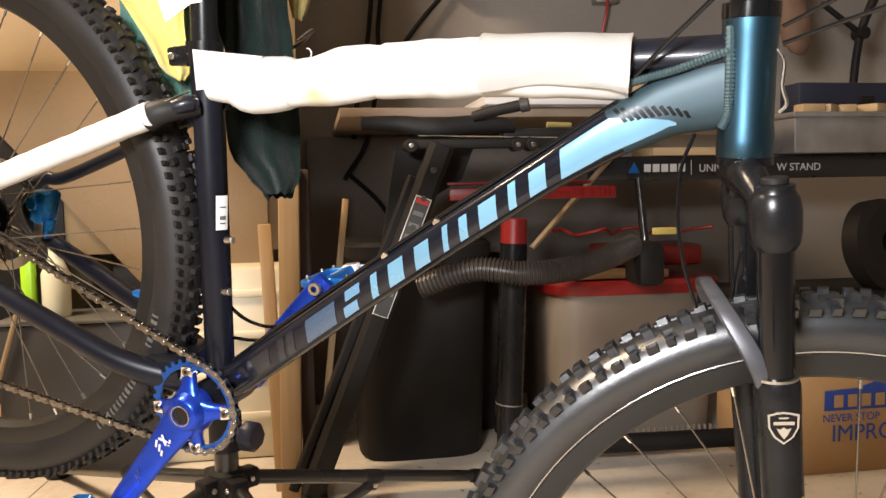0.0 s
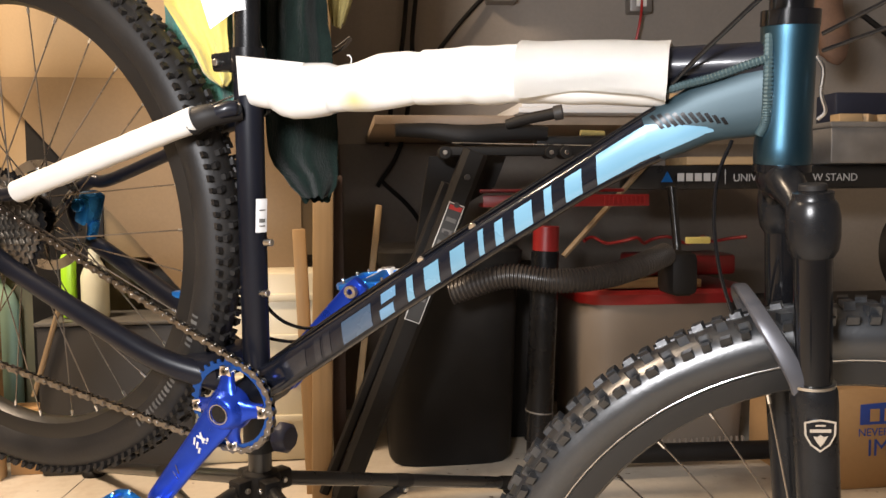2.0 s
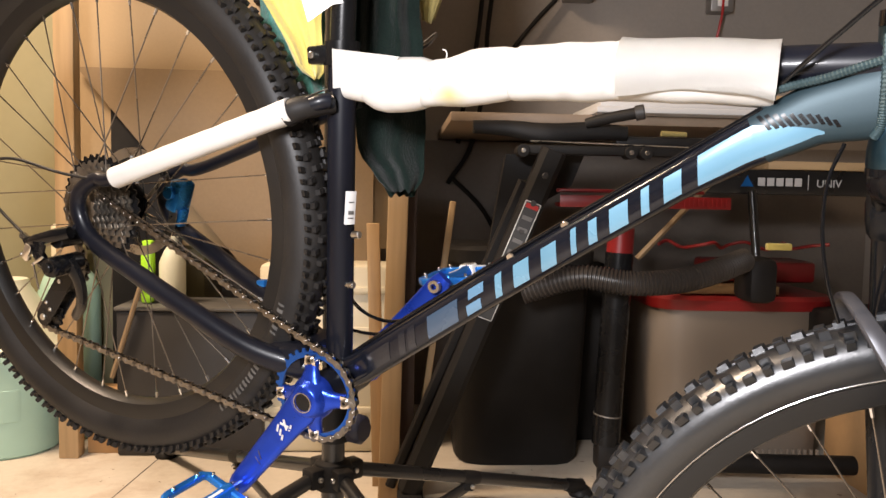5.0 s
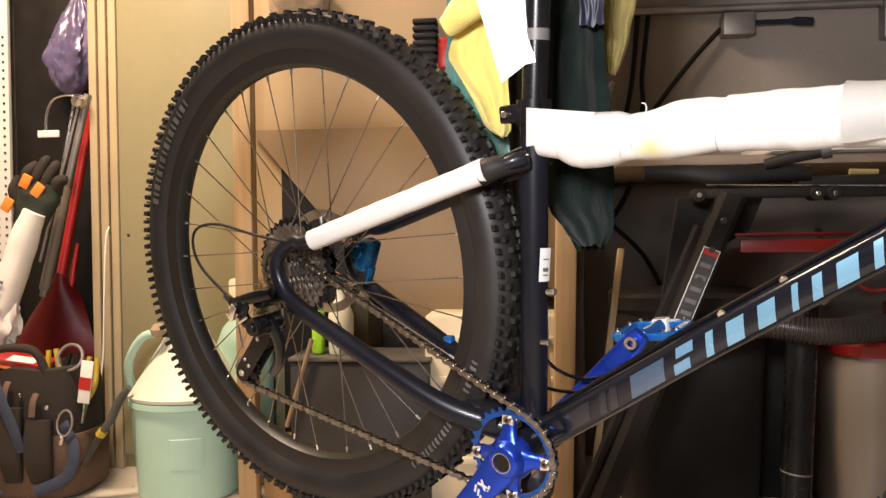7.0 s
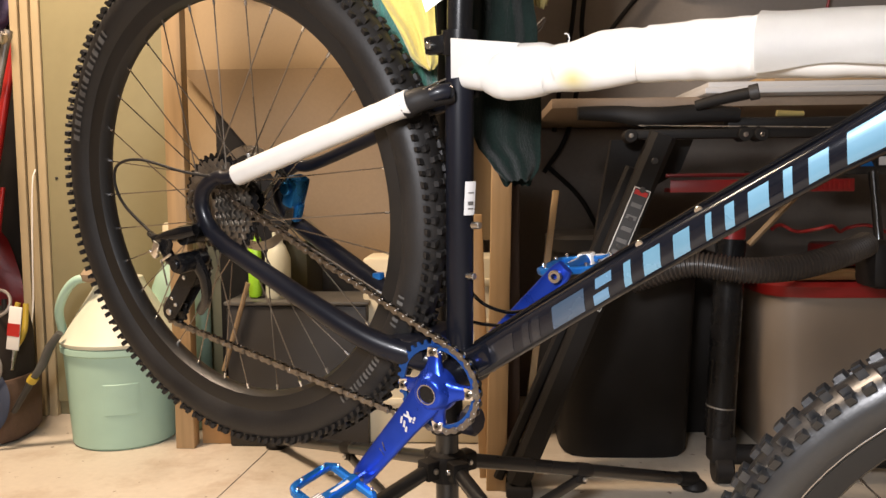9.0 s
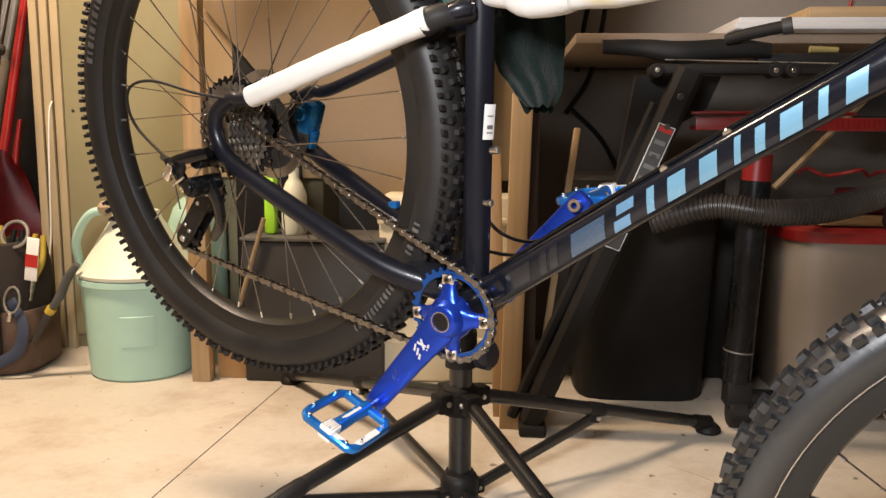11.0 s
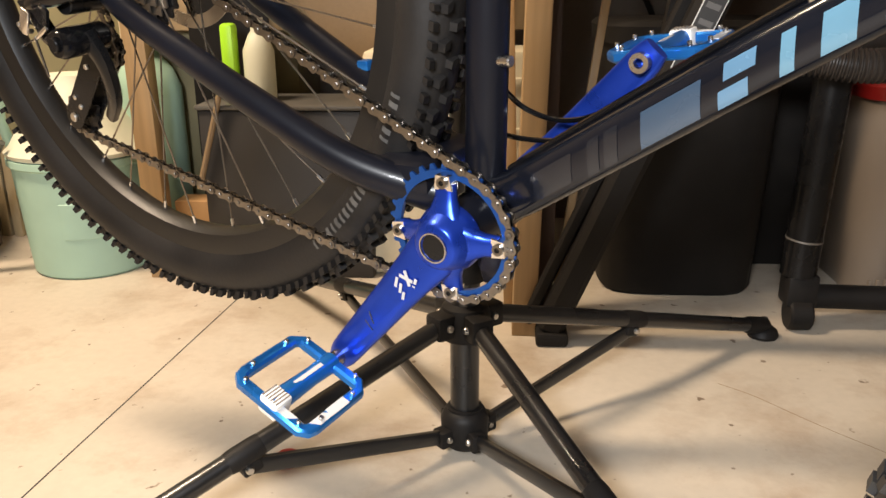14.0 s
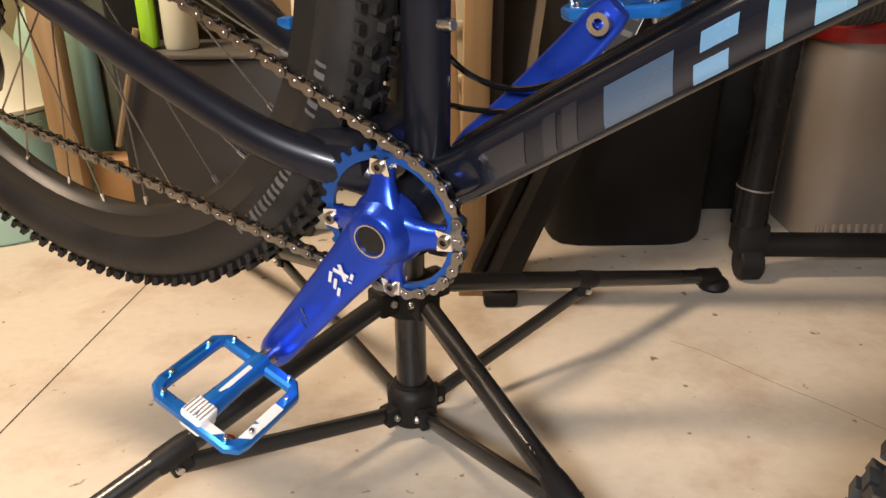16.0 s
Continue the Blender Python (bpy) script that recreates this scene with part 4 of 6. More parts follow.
for x, z in ((-0.064, -0.056), (-0.092, -0.098), (-0.098, -0.088)):
    part("cage_rivet", cylinder((x, 0.0265, z), (x, 0.030, z), 0.0030, 10), M["steel"], der)
for x, z in ((-0.042, -0.040), (-0.110, -0.110)):
    pb = bmesh.new()
    sprocket(11, 0.020, 0.044, 0.004, pb)
    cylinder((0, 0.027, 0), (0, 0.052, 0), 0.0045, 14, bm=pb)
    part("pulley", pb, M["black"], der, at=Matrix.Translation((x, 0, z)))
    part("pulley_bolt", cylinder((x, 0.0265, z), (x, 0.030, z), 0.0050, 12), M["steel"], der)

# seat post, collar, headset, fork
part("seat_post", sweep([B(0.098, 0, 1.05), B(0.158, 0, 1.48)], 0.0150, 24), M["black"], bike, "black seat post")
part("seat_post_print", ring_between(B(0.1120, 0, 1.150), B(0.1138, 0, 1.163), 0.0146, 0.0156, 24), M["grey_ink"], bike)
col = part("seat_clamp", ring_between(B(0.0995, 0, 1.056), B(0.1025, 0, 1.084), 0.016, 0.0208, 28), M["black"], bike, "black seat clamp with bolt")
part("clamp_bolt", cylinder(B(0.072, -0.024, 1.070), B(0.072, 0.018, 1.070), 0.0042, 12), M["steel"], col)
part("clamp_ear", box(B(0.062, -0.017, 1.060), B(0.092, 0.012, 1.081), 0.003), M["black"], col)
part("headset_cup", ring_between(B(0.6770, 0, 1.041), B(0.6780, 0, 1.054), 0.015, 0.0252, 32), M["gloss"], bike)
part("headset_cup", ring_between(B(0.6685, 0, 0.913), B(0.669, 0, 0.920), 0.015, 0.0252, 32), M["gloss"], bike)
part("headset_spacer", cylinder(B(0.6780, 0, 1.054), B(0.682, 0, 1.110), 0.0185, 28), M["gloss"], bike)
fork = empty("suspension_fork", STEER @ Matrix.Translation((-0.003, 0, 0)), "black suspension fork with grey arch", "", parent=bike)
part("crown", sweep(catmull([B(0.681, -0.064, 0.872), B(0.674, -0.046, 0.893), B(0.670, -0.018, 0.905), B(0.669, 0.018, 0.905), B(0.674, 0.046, 0.893), B(0.681, 0.064, 0.872)], 6), [0.013, 0.0125, 0.0175, 0.0175, 0.0125, 0.013], 18, ref=Vector((1, 0, 0)), ratio=1.0), M["black"], fork, "satin black fork crown")
for s in (-1, 1):
    y = 0.066 * s
    part("stanchion", cylinder(B(0.682, y, 0.72), B(0.683, y, 0.868), 0.0155, 24), M["gloss"], fork)
    part("top_cap", lathe([(0.0165, 0), (0.0200, 0.006), (0.0216, 0.018), (0.0216, 0.034), (0.0195, 0.045), (0.0175, 0.048), (0.0165, 0.050), (0.0165, 0.055), (0.010, 0.057), (0, 0.057)], 32, m=align(B(0.683, y, 0.846), B(0.683, y, 0.90))), M["black"], fork)
    part("adjuster_dial", lathe([(0, 0), (0.0115, 0), (0.0115, 0.004), (0.0105, 0.005), (0, 0.005)], 14, m=align(B(0.683, y, 0.9028), B(0.683, y, 0.95))), M["plastic"], fork)
    part("lower_leg", lathe([(0, 0), (0.014, 0), (0.017, 0.02), (0.0172, 0.06), (0.0178, 0.20), (0.0188, 0.285), (0.0198, 0.310), (0.0195, 0.322), (0.0175, 0.328)], 28, m=align(B(0.694, y, 0.405), B(0.682, y, 0.745))), M["black"], fork)
    part("wiper_seal", ring_between(B(0.682, y, 0.732), B(0.682, y, 0.7345), 0.0153, 0.0188, 28), M["steel"], fork)
    part("dropout", box(B(0.684, y - 0.008, 0.398), B(0.745, y + 0.008, 0.434), 0.006), M["black"], fork)
part("arch", sweep(catmull([B(0.6705, -0.072, 0.727), B(0.6675, -0.0735, 0.741), B(0.657, -0.067, 0.764), B(0.643, -0.052, 0.790), B(0.636, -0.022, 0.803), B(0.635, 0.012, 0.803), B(0.639, 0.046, 0.788), B(0.650, 0.064, 0.762), B(0.662, 0.075, 0.737), B(0.667, 0.078, 0.717)], 5), [0.0070, 0.0084, 0.0084, 0.0076, 0.0068, 0.0068, 0.0076, 0.0084, 0.0084, 0.0070], 16, ref=Vector((1, 0, 0)), ratio=0.55, power=3.5), M["satin"], fork, "grey fork arch behind the legs")
shield = [(-0.013, 0.012), (-0.007, 0.0135), (0.0, 0.0145), (0.007, 0.0135), (0.013, 0.012), (0.0125, 0.0), (0.008, -0.009), (0.0, -0.0155), (-0.008, -0.009), (-0.0125, 0.0)]
sm = Matrix.Translation(B(0.683, -0.0866, 0.694)) @ pose(0, 0, 0, 90, 0, 0)
part("crest_border", slab(shield, 0.0012, sm), M["silver"], fork)
part("crest_field", slab([(x * 0.86, y * 0.86) for x, y in shield], 0.0012, sm @ Matrix.Translation((0, 0, 0.0006))), M["black"], fork)
part("crest_mark", slab([(-0.006, 0.000), (-0.0025, -0.001), (0.0, 0.001), (0.0025, -0.001), (0.006, 0.000), (0.003, -0.006), (0.0, -0.010), (-0.003, -0.006)], 0.0012, sm @ Matrix.Translation((0, 0, 0.0012))), M["silver"], fork)

part("crest_mark", slab([(-0.0085, 0.0030), (0.0085, 0.0030), (0.0085, 0.0060), (-0.0085, 0.0060)], 0.0012, sm @ Matrix.Translation((0, 0, 0.0012))), M["silver"], fork)
part("crest_mark", slab([(-0.004, 0.0085), (0.004, 0.0085), (0.004, 0.0100), (-0.004, 0.0100)], 0.0012, sm @ Matrix.Translation((0, 0, 0.0012))), M["silver"], fork)
part("leg_sticker", sweep([B(0.685, -0.066, 0.610), B(0.6845, -0.066, 0.624)], 0.0196, 6, arc=(205, 240), cap=False), M["lime"], fork, "small green label")

def cable(pts, r, mat, parent=bike, name="cable"):
    return part(name, sweep(catmull(pts, 8), r, 8), mat, parent)


# foam wrap on the top tube and on the seat stay
PAD = ((0.108, 1.0335, 0.0200, 0.0180), (0.137, 1.0310, 0.0212, 0.0200), (0.1435, 1.029, 0.0225, 0.0228), (0.150, 1.028, 0.0245, 0.0262), (0.160, 1.028, 0.0275, 0.0290), (0.180, 1.0285, 0.0300, 0.0305), (0.203, 1.028, 0.0290, 0.0292), (0.216, 1.026, 0.0240, 0.0258), (0.2195, 1.0245, 0.0190, 0.0238),
       (0.225, 1.0265, 0.0245, 0.0258), (0.253, 1.0275, 0.0275, 0.0285), (0.281, 1.0295, 0.0285, 0.0295), (0.306, 1.0305, 0.0262, 0.0272), (0.3165, 1.0305, 0.0205, 0.0252), (0.320, 1.0295, 0.0278, 0.0282), (0.330, 1.0285, 0.0284, 0.0287), (0.353, 1.027, 0.0285, 0.0292),
       (0.385, 1.0255, 0.0287, 0.0297), (0.413, 1.024, 0.0278, 0.0298), (0.4245, 1.023, 0.0215, 0.0288), (0.4285, 1.023, 0.0290, 0.0300), (0.473, 1.0185, 0.0283, 0.0292), (0.528, 1.0125, 0.0280, 0.0292), (0.572, 1.0075, 0.0277, 0.0294))
xs = np.linspace(0.108, 0.572, 220)
row = [[float(np.interp(x, [r[0] for r in PAD], [r[k] for r in PAD])) for k in (1, 2, 3)] for x in xs]
wrap = sweep([B(x, 0, r[0]) for x, r in zip(xs, row)], [r[1] for r in row], 40, ratio=[r[2] / r[1] for r in row], power=2.25)
for v in wrap.verts:
    x = v.co.x + BB.x
    crease = 0.0012 * math.sin(x * 160 + v.co.z * 90) * max(0, noise.noise(v.co * 30))
    v.co += 0.0022 * noise.noise_vector(v.co * 26) + Vector((0, crease, crease))
foam = part("foam_wrap", wrap, M["foam"], bike, "white foam sheet wrapped round the top tube")
part("foam_curl", sweep(catmull([B(0.237, -0.004, 1.050), B(0.2388, -0.004, 1.057), B(0.2368, -0.004, 1.0612), B(0.2338, -0.004, 1.0618)], 5), 0.0007, 6), M["foam"], foam)
part("foam_flap", slab([(0, -0.016), (0.052, -0.014), (0.0895, 0.014), (0.0115, 0.030)], 0.0014, Matrix.Translation(B(0.0965, -0.0235, 1.045)) @ pose(0, 0, 0, 0, 0, 8) @ pose(0, 0, 0, 112)), M["foam"], foam)
fx = np.linspace(0.430, 0.574, 28)
frow = [[float(np.interp(x, [r[0] for r in PAD], [r[k] for r in PAD])) for k in (1, 2, 3)] for x in fx]
fold = sweep([B(x, 0, r[0]) for x, r in zip(fx, frow)], [r[1] + 0.0045 for r in frow], 16, ratio=[(r[2] + 0.003) / (r[1] + 0.0045) for r in frow], power=2.25, arc=(95, 222), cap=False)
for v in fold.verts:
    v.co += 0.0025 * noise.noise_vector(v.co * 22) + Vector((0, -0.004 * math.exp(-((v.co.z + BB.z - 0.990) / 0.008) ** 2), 0.009 * math.sin((v.co.x + BB.x - 0.430) / 0.144 * 3.14) * max(0, min(1, (1.015 - v.co.z - BB.z) / 0.03))))
for v in fold.verts:
    v.co.y -= 0.0012
bmesh.ops.solidify(fold, geom=fold.faces[:], thickness=0.0018)
part("foam_overlap", fold, M["foam"], foam)
swp = bmesh.new()
sweep(catmull([B(-0.209, -0.077, 0.939), B(-0.12, -0.070, 0.962), B(0.0, -0.057, 0.993), B(0.058, -0.049, 1.008)], 8), [0.0135, 0.0138, 0.0142, 0.0150], 20, power=2.4, bm=swp)
for v in swp.verts:
    v.co += 0.0008 * noise.noise_vector(v.co * 60)
part("tape", sweep(catmull([B(0.050, -0.0495, 1.0045), B(0.070, -0.045, 1.010), B(0.096, -0.019, 1.014)], 6), [0.0160, 0.0135, 0.0120], 14), M["plastic"], bike, "black tape at the end of the sleeve")
cable([B(0.062, -0.060, 1.012), B(0.080, -0.046, 1.022), B(0.094, -0.026, 1.030)], 0.0011, M["steel"], name="cable_end")
part("stay_wrap", swp, M["foam"], bike, "white foam sleeve on the seat stay")

# cables, sticker, bosses
cable([B(-0.20, -0.074, 0.930), B(-0.295, -0.088, 0.948), B(-0.376, -0.095, 0.970), B(-0.427, -0.096, 0.966), B(-0.441, -0.096, 0.940), B(-0.427, -0.096, 0.907), B(-0.372, -0.101, 0.868)], 0.0021, M["plastic"], name="gear_cable")
cable([B(0.09, -0.010, 0.7115), B(0.180, -0.010, 0.7665), B(0.271, -0.010, 0.8195), B(0.380, -0.010, 0.8810), B(0.485, -0.010, 0.9385), B(0.56, -0.012, 0.979)], 0.0024, M["gloss"], name="brake_hose")
cable([B(0.09, 0.006, 0.7120), B(0.180, 0.006, 0.7670), B(0.271, 0.006, 0.8200), B(0.380, 0.006, 0.8815), B(0.485, 0.006, 0.9390), B(0.56, 0.008, 0.980)], 0.0024, M["gloss"], name="gear_cable")
cable([B(0.577, -0.020, 1.000), B(0.62, -0.045, 1.035), B(0.68, -0.06, 1.078), B(0.76, -0.05, 1.105)], 0.0022, M["gloss"], name="gear_cable")
cable([B(0.628, -0.028, 0.945), B(0.616, -0.038, 0.915), B(0.612, -0.043, 0.875), B(0.616, -0.048, 0.83), B(0.626, -0.048, 0.79)], 0.0017, M["gloss"], name="brake_hose")
for x, z in ((0.306, 0.841), (0.369, 0.876)):
    part("cable_clip", cylinder(B(x, -0.016, z - 0.006), B(x, 0.010, z - 0.004), 0.0050, 12), M["silver"], frame_part)
for x, z in ((0.105, 0.857), (0.091, 0.795)):
    part("bottle_boss", cylinder(B(x - 0.006, -0.006, z), B(x + 0.006, -0.008, z), 0.0045, 12), M["steel"], frame_part)
part("sticker", sweep([B(0.084, 0, 0.872), B(0.0905, 0, 0.912)], 0.0173, 6, arc=(214, 262), cap=False), M["sticker"], frame_part, "small white paper label")
for z0, z1 in ((0.879, 0.8805), (0.884, 0.8885), (0.898, 0.8995)):
    part("print_bar", sweep([B(0.0846 + (z0 - 0.872) * 0.1625, 0, z0), B(0.0846 + (z1 - 0.872) * 0.1625, 0, z1)], 0.0176, 4, arc=(226, 250), cap=False), M["tyre_print"], frame_part)
for x0, x1, lo, hi, mat in ((0.118, 0.150, -30, 22, "dark_decal"), (0.163, 0.172, -36, 26, "dark_decal"), (0.176, 0.186, -36, 26, "dark_decal"), (0.203, 0.243, -36, 24, "slate_decal"), (0.257, 0.276, 2, 28, "dusk_decal"), (0.254, 0.272, -38, -10, "dusk_decal"), (0.290, 0.298, -36, 26, "blue_decal"), (0.312, 0.330, -36, 24, "blue_decal"),
                            (0.344, 0.361, -36, 24, "blue_decal"), (0.377, 0.383, -36, 28, "blue_decal"), (0.396, 0.405, -36, 24, "blue_decal"), (0.418, 0.437, -36, 24, "blue_decal"), (0.450, 0.458, -36, 28, "blue_decal"), (0.472, 0.489, -36, 24, "blue_decal"), (0.504, 0.552, -36, 32, "blue_decal")):
    dt_patch(x0, x1, lo, hi, M[mat])
dt_patch(0.552, 0.612, -36, 32, M["blue_decal"], end=-32)
for k in range(10):
    dt_patch(0.566 + 0.0062 * k, 0.5694 + 0.0062 * k, 8 - 3.9 * k, 44 - 6.6 * k, M["black"], "hatch_mark", 0.0014, skew=-0.011 + 0.0008 * k)

# ---------------------------------------------------------------- repair stand
POLE = Vector((-0.151, 1.280, 0))
stand = empty("repair_stand", Matrix.Translation(POLE), "black folding bicycle repair stand on the concrete floor", "repair stand")
part("pole", cylinder((0, 0, 0.02), (0, 0, 1.45), 0.0190, 28), M["stand"], stand)
lever = part("clamp_lever", sweep(catmull([Vector(p) - POLE for p in ((-0.138, 1.268, 0.838), (-0.075, 1.185, 0.845), (-0.015, 1.173, 0.868), (0.006, 1.256, 0.901))], 6), [0.0050, 0.0048, 0.0042, 0.0034], 12, ratio=0.6, power=3.0), M["stand"], stand, "black clamp lever with a bright edge")
part("lever_edge", sweep([Vector(p) - POLE for p in ((-0.0175, 1.170, 0.8735), (0.0045, 1.254, 0.9055))], 0.0013, 8), M["silver"], lever)
part("upper_hub", lathe([(0.019, 0), (0.030, 0.003), (0.033, 0.010), (0.033, 0.036), (0.029, 0.046), (0.019, 0.050)], 28, m=Matrix.Translation((0, 0, 0.163))), M["plastic"], stand)
part("lower_hub", lathe([(0, 0), (0.026, 0.0), (0.031, 0.006), (0.032, 0.040), (0.027, 0.050), (0.019, 0.054)], 28, m=Matrix.Translation((0, 0, 0.010))), M["plastic"], stand)
part("hub_seam", ring_between((0, 0, 0.062), (0, 0, 0.0655), 0.0192, 0.0235, 28), M["plastic"], stand)
knob = bmesh.new()
lathe([(0, 0), (0.019, 0), (0.025, 0.006), (0.025, 0.020), (0.019, 0.027), (0, 0.028)], 8, knob, align((0.030, -0.02, 0.272), (0.06, -0.04, 0.272)))
rod((0.01, -0.007, 0.272), (0.034, -0.023, 0.272), 0.007, 10, knob)
part("clamp_knob", knob, M["navy_knob"], stand, "dark navy clamp knob")
part("pole_collar", ring_between((0, 0, 0.245), (0, 0, 0.305), 0.0191, 0.026, 28), M["plastic"], stand)
for fx, fy in ((0.507, 0.393), (-0.456, 0.638), (-0.476, -0.428), (0.312, -0.560)):
    d = Vector((fx, fy, 0)).normalized()
    a, b = d * 0.036 + Vector((0, 0, 0.190)), Vector((fx, fy, 0.020))
    leg = part("leg", sweep([a, a.lerp(b, 0.02), a.lerp(b, 0.98), b], [0.0100, 0.0122, 0.0122, 0.0105], 18), M["stand"], stand)
    mid = a.lerp(b, 0.45)
    side = d.cross(Vector((0, 0, 1)))
    root = d * 0.034 + Vector((0, 0, 0.030))
    part("strut", sweep([root, mid - Vector((0, 0, 0.016))], 0.0052, 12, ref=side, ratio=1.9, power=4), M["stand"], stand)
    part("bracket", box((-0.015, -0.030, -0.016), (0.015, 0.016, 0.016), 0.004, m=Matrix.Translation(a) @ d.to_track_quat("Y", "Z").to_matrix().to_4x4()), M["plastic"], stand)
    part("bracket", box((-0.011, -0.022, -0.012), (0.011, 0.012, 0.012), 0.003, m=Matrix.Translation(root) @ d.to_track_quat("Y", "Z").to_matrix().to_4x4()), M["plastic"], stand)
    along = (b - a).normalized()
    clip = sweep([mid - along * 0.020, mid - along * 0.012, mid + along * 0.016, mid + along * 0.022], [0.0124, 0.0134, 0.0134, 0.0124], 18)
    box((-0.0085, -0.012, -0.025), (0.0085, 0.012, -0.006), 0.003, clip, Matrix.Translation(mid) @ along.to_track_quat("Y", "Z").to_matrix().to_4x4())
    part("strut_clip", clip, M["plastic"], leg)
    for q, w in ((a, 0.018), (mid - Vector((0, 0, 0.016)), 0.0125), (root, 0.0135)):
        part("bolt", lathe([(0, -w - 0.0015), (0.0036, -w - 0.001), (0.0048, -w + 0.001), (0.0048, w - 0.001), (0.0036, w + 0.001), (0, w + 0.0015)], 12, m=align(q, q + side)), M["steel"], stand)
    foot = lathe([(0, 0), (0.025, 0), (0.027, 0.005), (0.024, 0.013), (0.016, 0.020), (0.0, 0.022)], 24, m=Matrix.Translation((fx, fy, 0.0)))
    sweep([b - along * 0.055, b - along * 0.045, b], [0.0125, 0.0150, 0.0150], 18, bm=foot)
    part("foot", foot, M["plastic"], leg)
    part("foot_rivet", cylinder((fx, fy, 0.020), (fx, fy, 0.0355), 0.0065, 14), M["dark"], leg)
# the arm and jaw that hold the seat post, above the view
top = (BIKE @ B(0.168, 0, 1.43)) - POLE
part("clamp_arm", rod((0, 0, 1.40), top, 0.018, 16), M["stand"], stand)
part("clamp_jaw", box((-0.03, -0.03, -0.04), (0.03, 0.03, 0.04), 0.006, m=Matrix.Translation(top)), M["plastic"], stand)


# ---------------------------------------------------------------- behind the rear wheel
def stud(name, x, y, z, w, d, h, mat, label, lean=(0, 0)):
    return thing(name, box((-w / 2, -d / 2, 0), (w / 2, d / 2, h), 0.002), mat, label, "timber", at=pose(x, y, z, lean[0], lean[1], 0))


cab = empty("metal_cabinet", pose(-1.20, 2.18, 0), "olive beige enamelled metal cabinet with trim strips", "cabinet")
part("body", box((-0.19, 0.01, 0), (0.62, 0.22, 1.9), 0.004), M["cabinet"], cab)
part("door", box((-0.10, -0.006, 0.04), (0.40, 0.009, 1.88), 0.003), M["cabinet"], cab)
for x in (-0.185, -0.155, -0.125):
    part("trim_strip", box((x, -0.012, 0.0), (x + 0.024, 0.009, 1.9), 0.004), M["cabinet_trim"], cab)
part("screw", cylinder((-0.075, -0.0085, 0.675), (-0.075, -0.004, 0.675), 0.004), M["dark"], cab)
stud("wooden_stud", -0.832, 1.92, 0, 0.046, 0.04, 1.75, M["pine"], "upright pine stud beside the bucket")
stud("wood_block", -0.765, 1.97, 0, 0.075, 0.06, 0.16, M["card"], "short brown wood block on the floor")
thing("hardboard_panel", box((-0.90, 2.12, 0.5), (-0.036, 2.135, 1.9), 0.002), M["hardboard"], "large tan hardboard panel leaning on the wall", "panel")
thing("plywood_board", slab([(-0.88, 0.955), (-0.12, 0.955), (-0.12, 0.38), (-0.40, 0.38)], 0.012, Matrix.Translation((0, 2.095, 0)) @ pose(0, 0, 0, 90)), M["brown_panel"], "brown plywood board with a slanted edge", "board")
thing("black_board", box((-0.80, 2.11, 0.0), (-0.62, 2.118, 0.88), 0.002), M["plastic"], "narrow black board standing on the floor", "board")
dk = empty("dark_cabinet", pose(-0.55, 2.0, 0), "dark grey cabinet with a pale top edge", "cabinet")
part("body", box((-0.175, -0.08, 0), (0.175, 0.1, 0.355), 0.006), M["dark"], dk)
part("top", box((-0.180, -0.085, 0.356), (0.180, 0.105, 0.366), 0.004), M["satin_dark"], dk)

bucket = empty("bucket", pose(-1.025, 2.0, 0), "pale mint plastic bucket with cloudy lid and handle", "bucket")
part("body", lathe([(0, 0.004), (0.122, 0.0), (0.128, 0.006), (0.142, 0.235), (0.149, 0.240), (0.149, 0.254), (0.142, 0.256)], 48), M["bucket"], bucket)
relief = bmesh.new()
ring_rows = []
for z in (0.09, 0.092, 0.168, 0.17):
    rr = 0.128 + 0.0609 * (z - 0.006) + (0.0014 if 0.091 < z < 0.169 else -0.0006)
    ring_rows.append([relief.verts.new(((rr - (0.002 if k in (0, 12) else 0)) * math.sin(radians(2 + 3.2 * k)), -(rr - (0.002 if k in (0, 12) else 0)) * math.cos(radians(2 + 3.2 * k)), z)) for k in range(13)])
for p, q in zip(ring_rows, ring_rows[1:]):
    for k in range(12):
        relief.faces.new((p[k], p[k + 1], q[k + 1], q[k]))
part("panel_relief", relief, M["bucket"], bucket)
part("lid", lathe([(0.147, 0.257), (0.151, 0.266), (0.140, 0.276), (0.062, 0.400), (0.055, 0.420), (0.0, 0.424)], 48), M["lid"], bucket)
part("handle", sweep(catmull([(-0.145, -0.02, 0.268), (-0.138, -0.05, 0.345), (-0.085, -0.075, 0.415), (-0.03, -0.06, 0.425)], 8), 0.011, 12), M["bucket"], bucket)
part("knot", lathe([(0, -0.02), (0.018, -0.012), (0.022, 0.004), (0.012, 0.018), (0, 0.02)], 12, m=Matrix.Translation((-0.045, -0.07, 0.430))), M["tan_cloth"], bucket)
jug = empty("plastic_jug", pose(-0.905, 2.10, 0), "mint plastic jug with a cream cap", "jug")
part("body", lathe([(0, 0), (0.07, 0.0), (0.075, 0.01), (0.075, 0.38), (0.06, 0.42), (0.035, 0.45), (0.03, 0.47)], 32), M["bucket"], jug)
part("cap", lathe([(0.042, 0.462), (0.042, 0.545), (0.036, 0.553), (0, 0.553)], 32), M["cream"], jug)

crate = empty("drawer_box", pose(-0.20, 2.05, 0), "cream ribbed plastic drawer box", "box")
part("body", box((-0.19, -0.10, 0), (0.16, 0.05, 0.47), 0.012), M["cream"], crate)
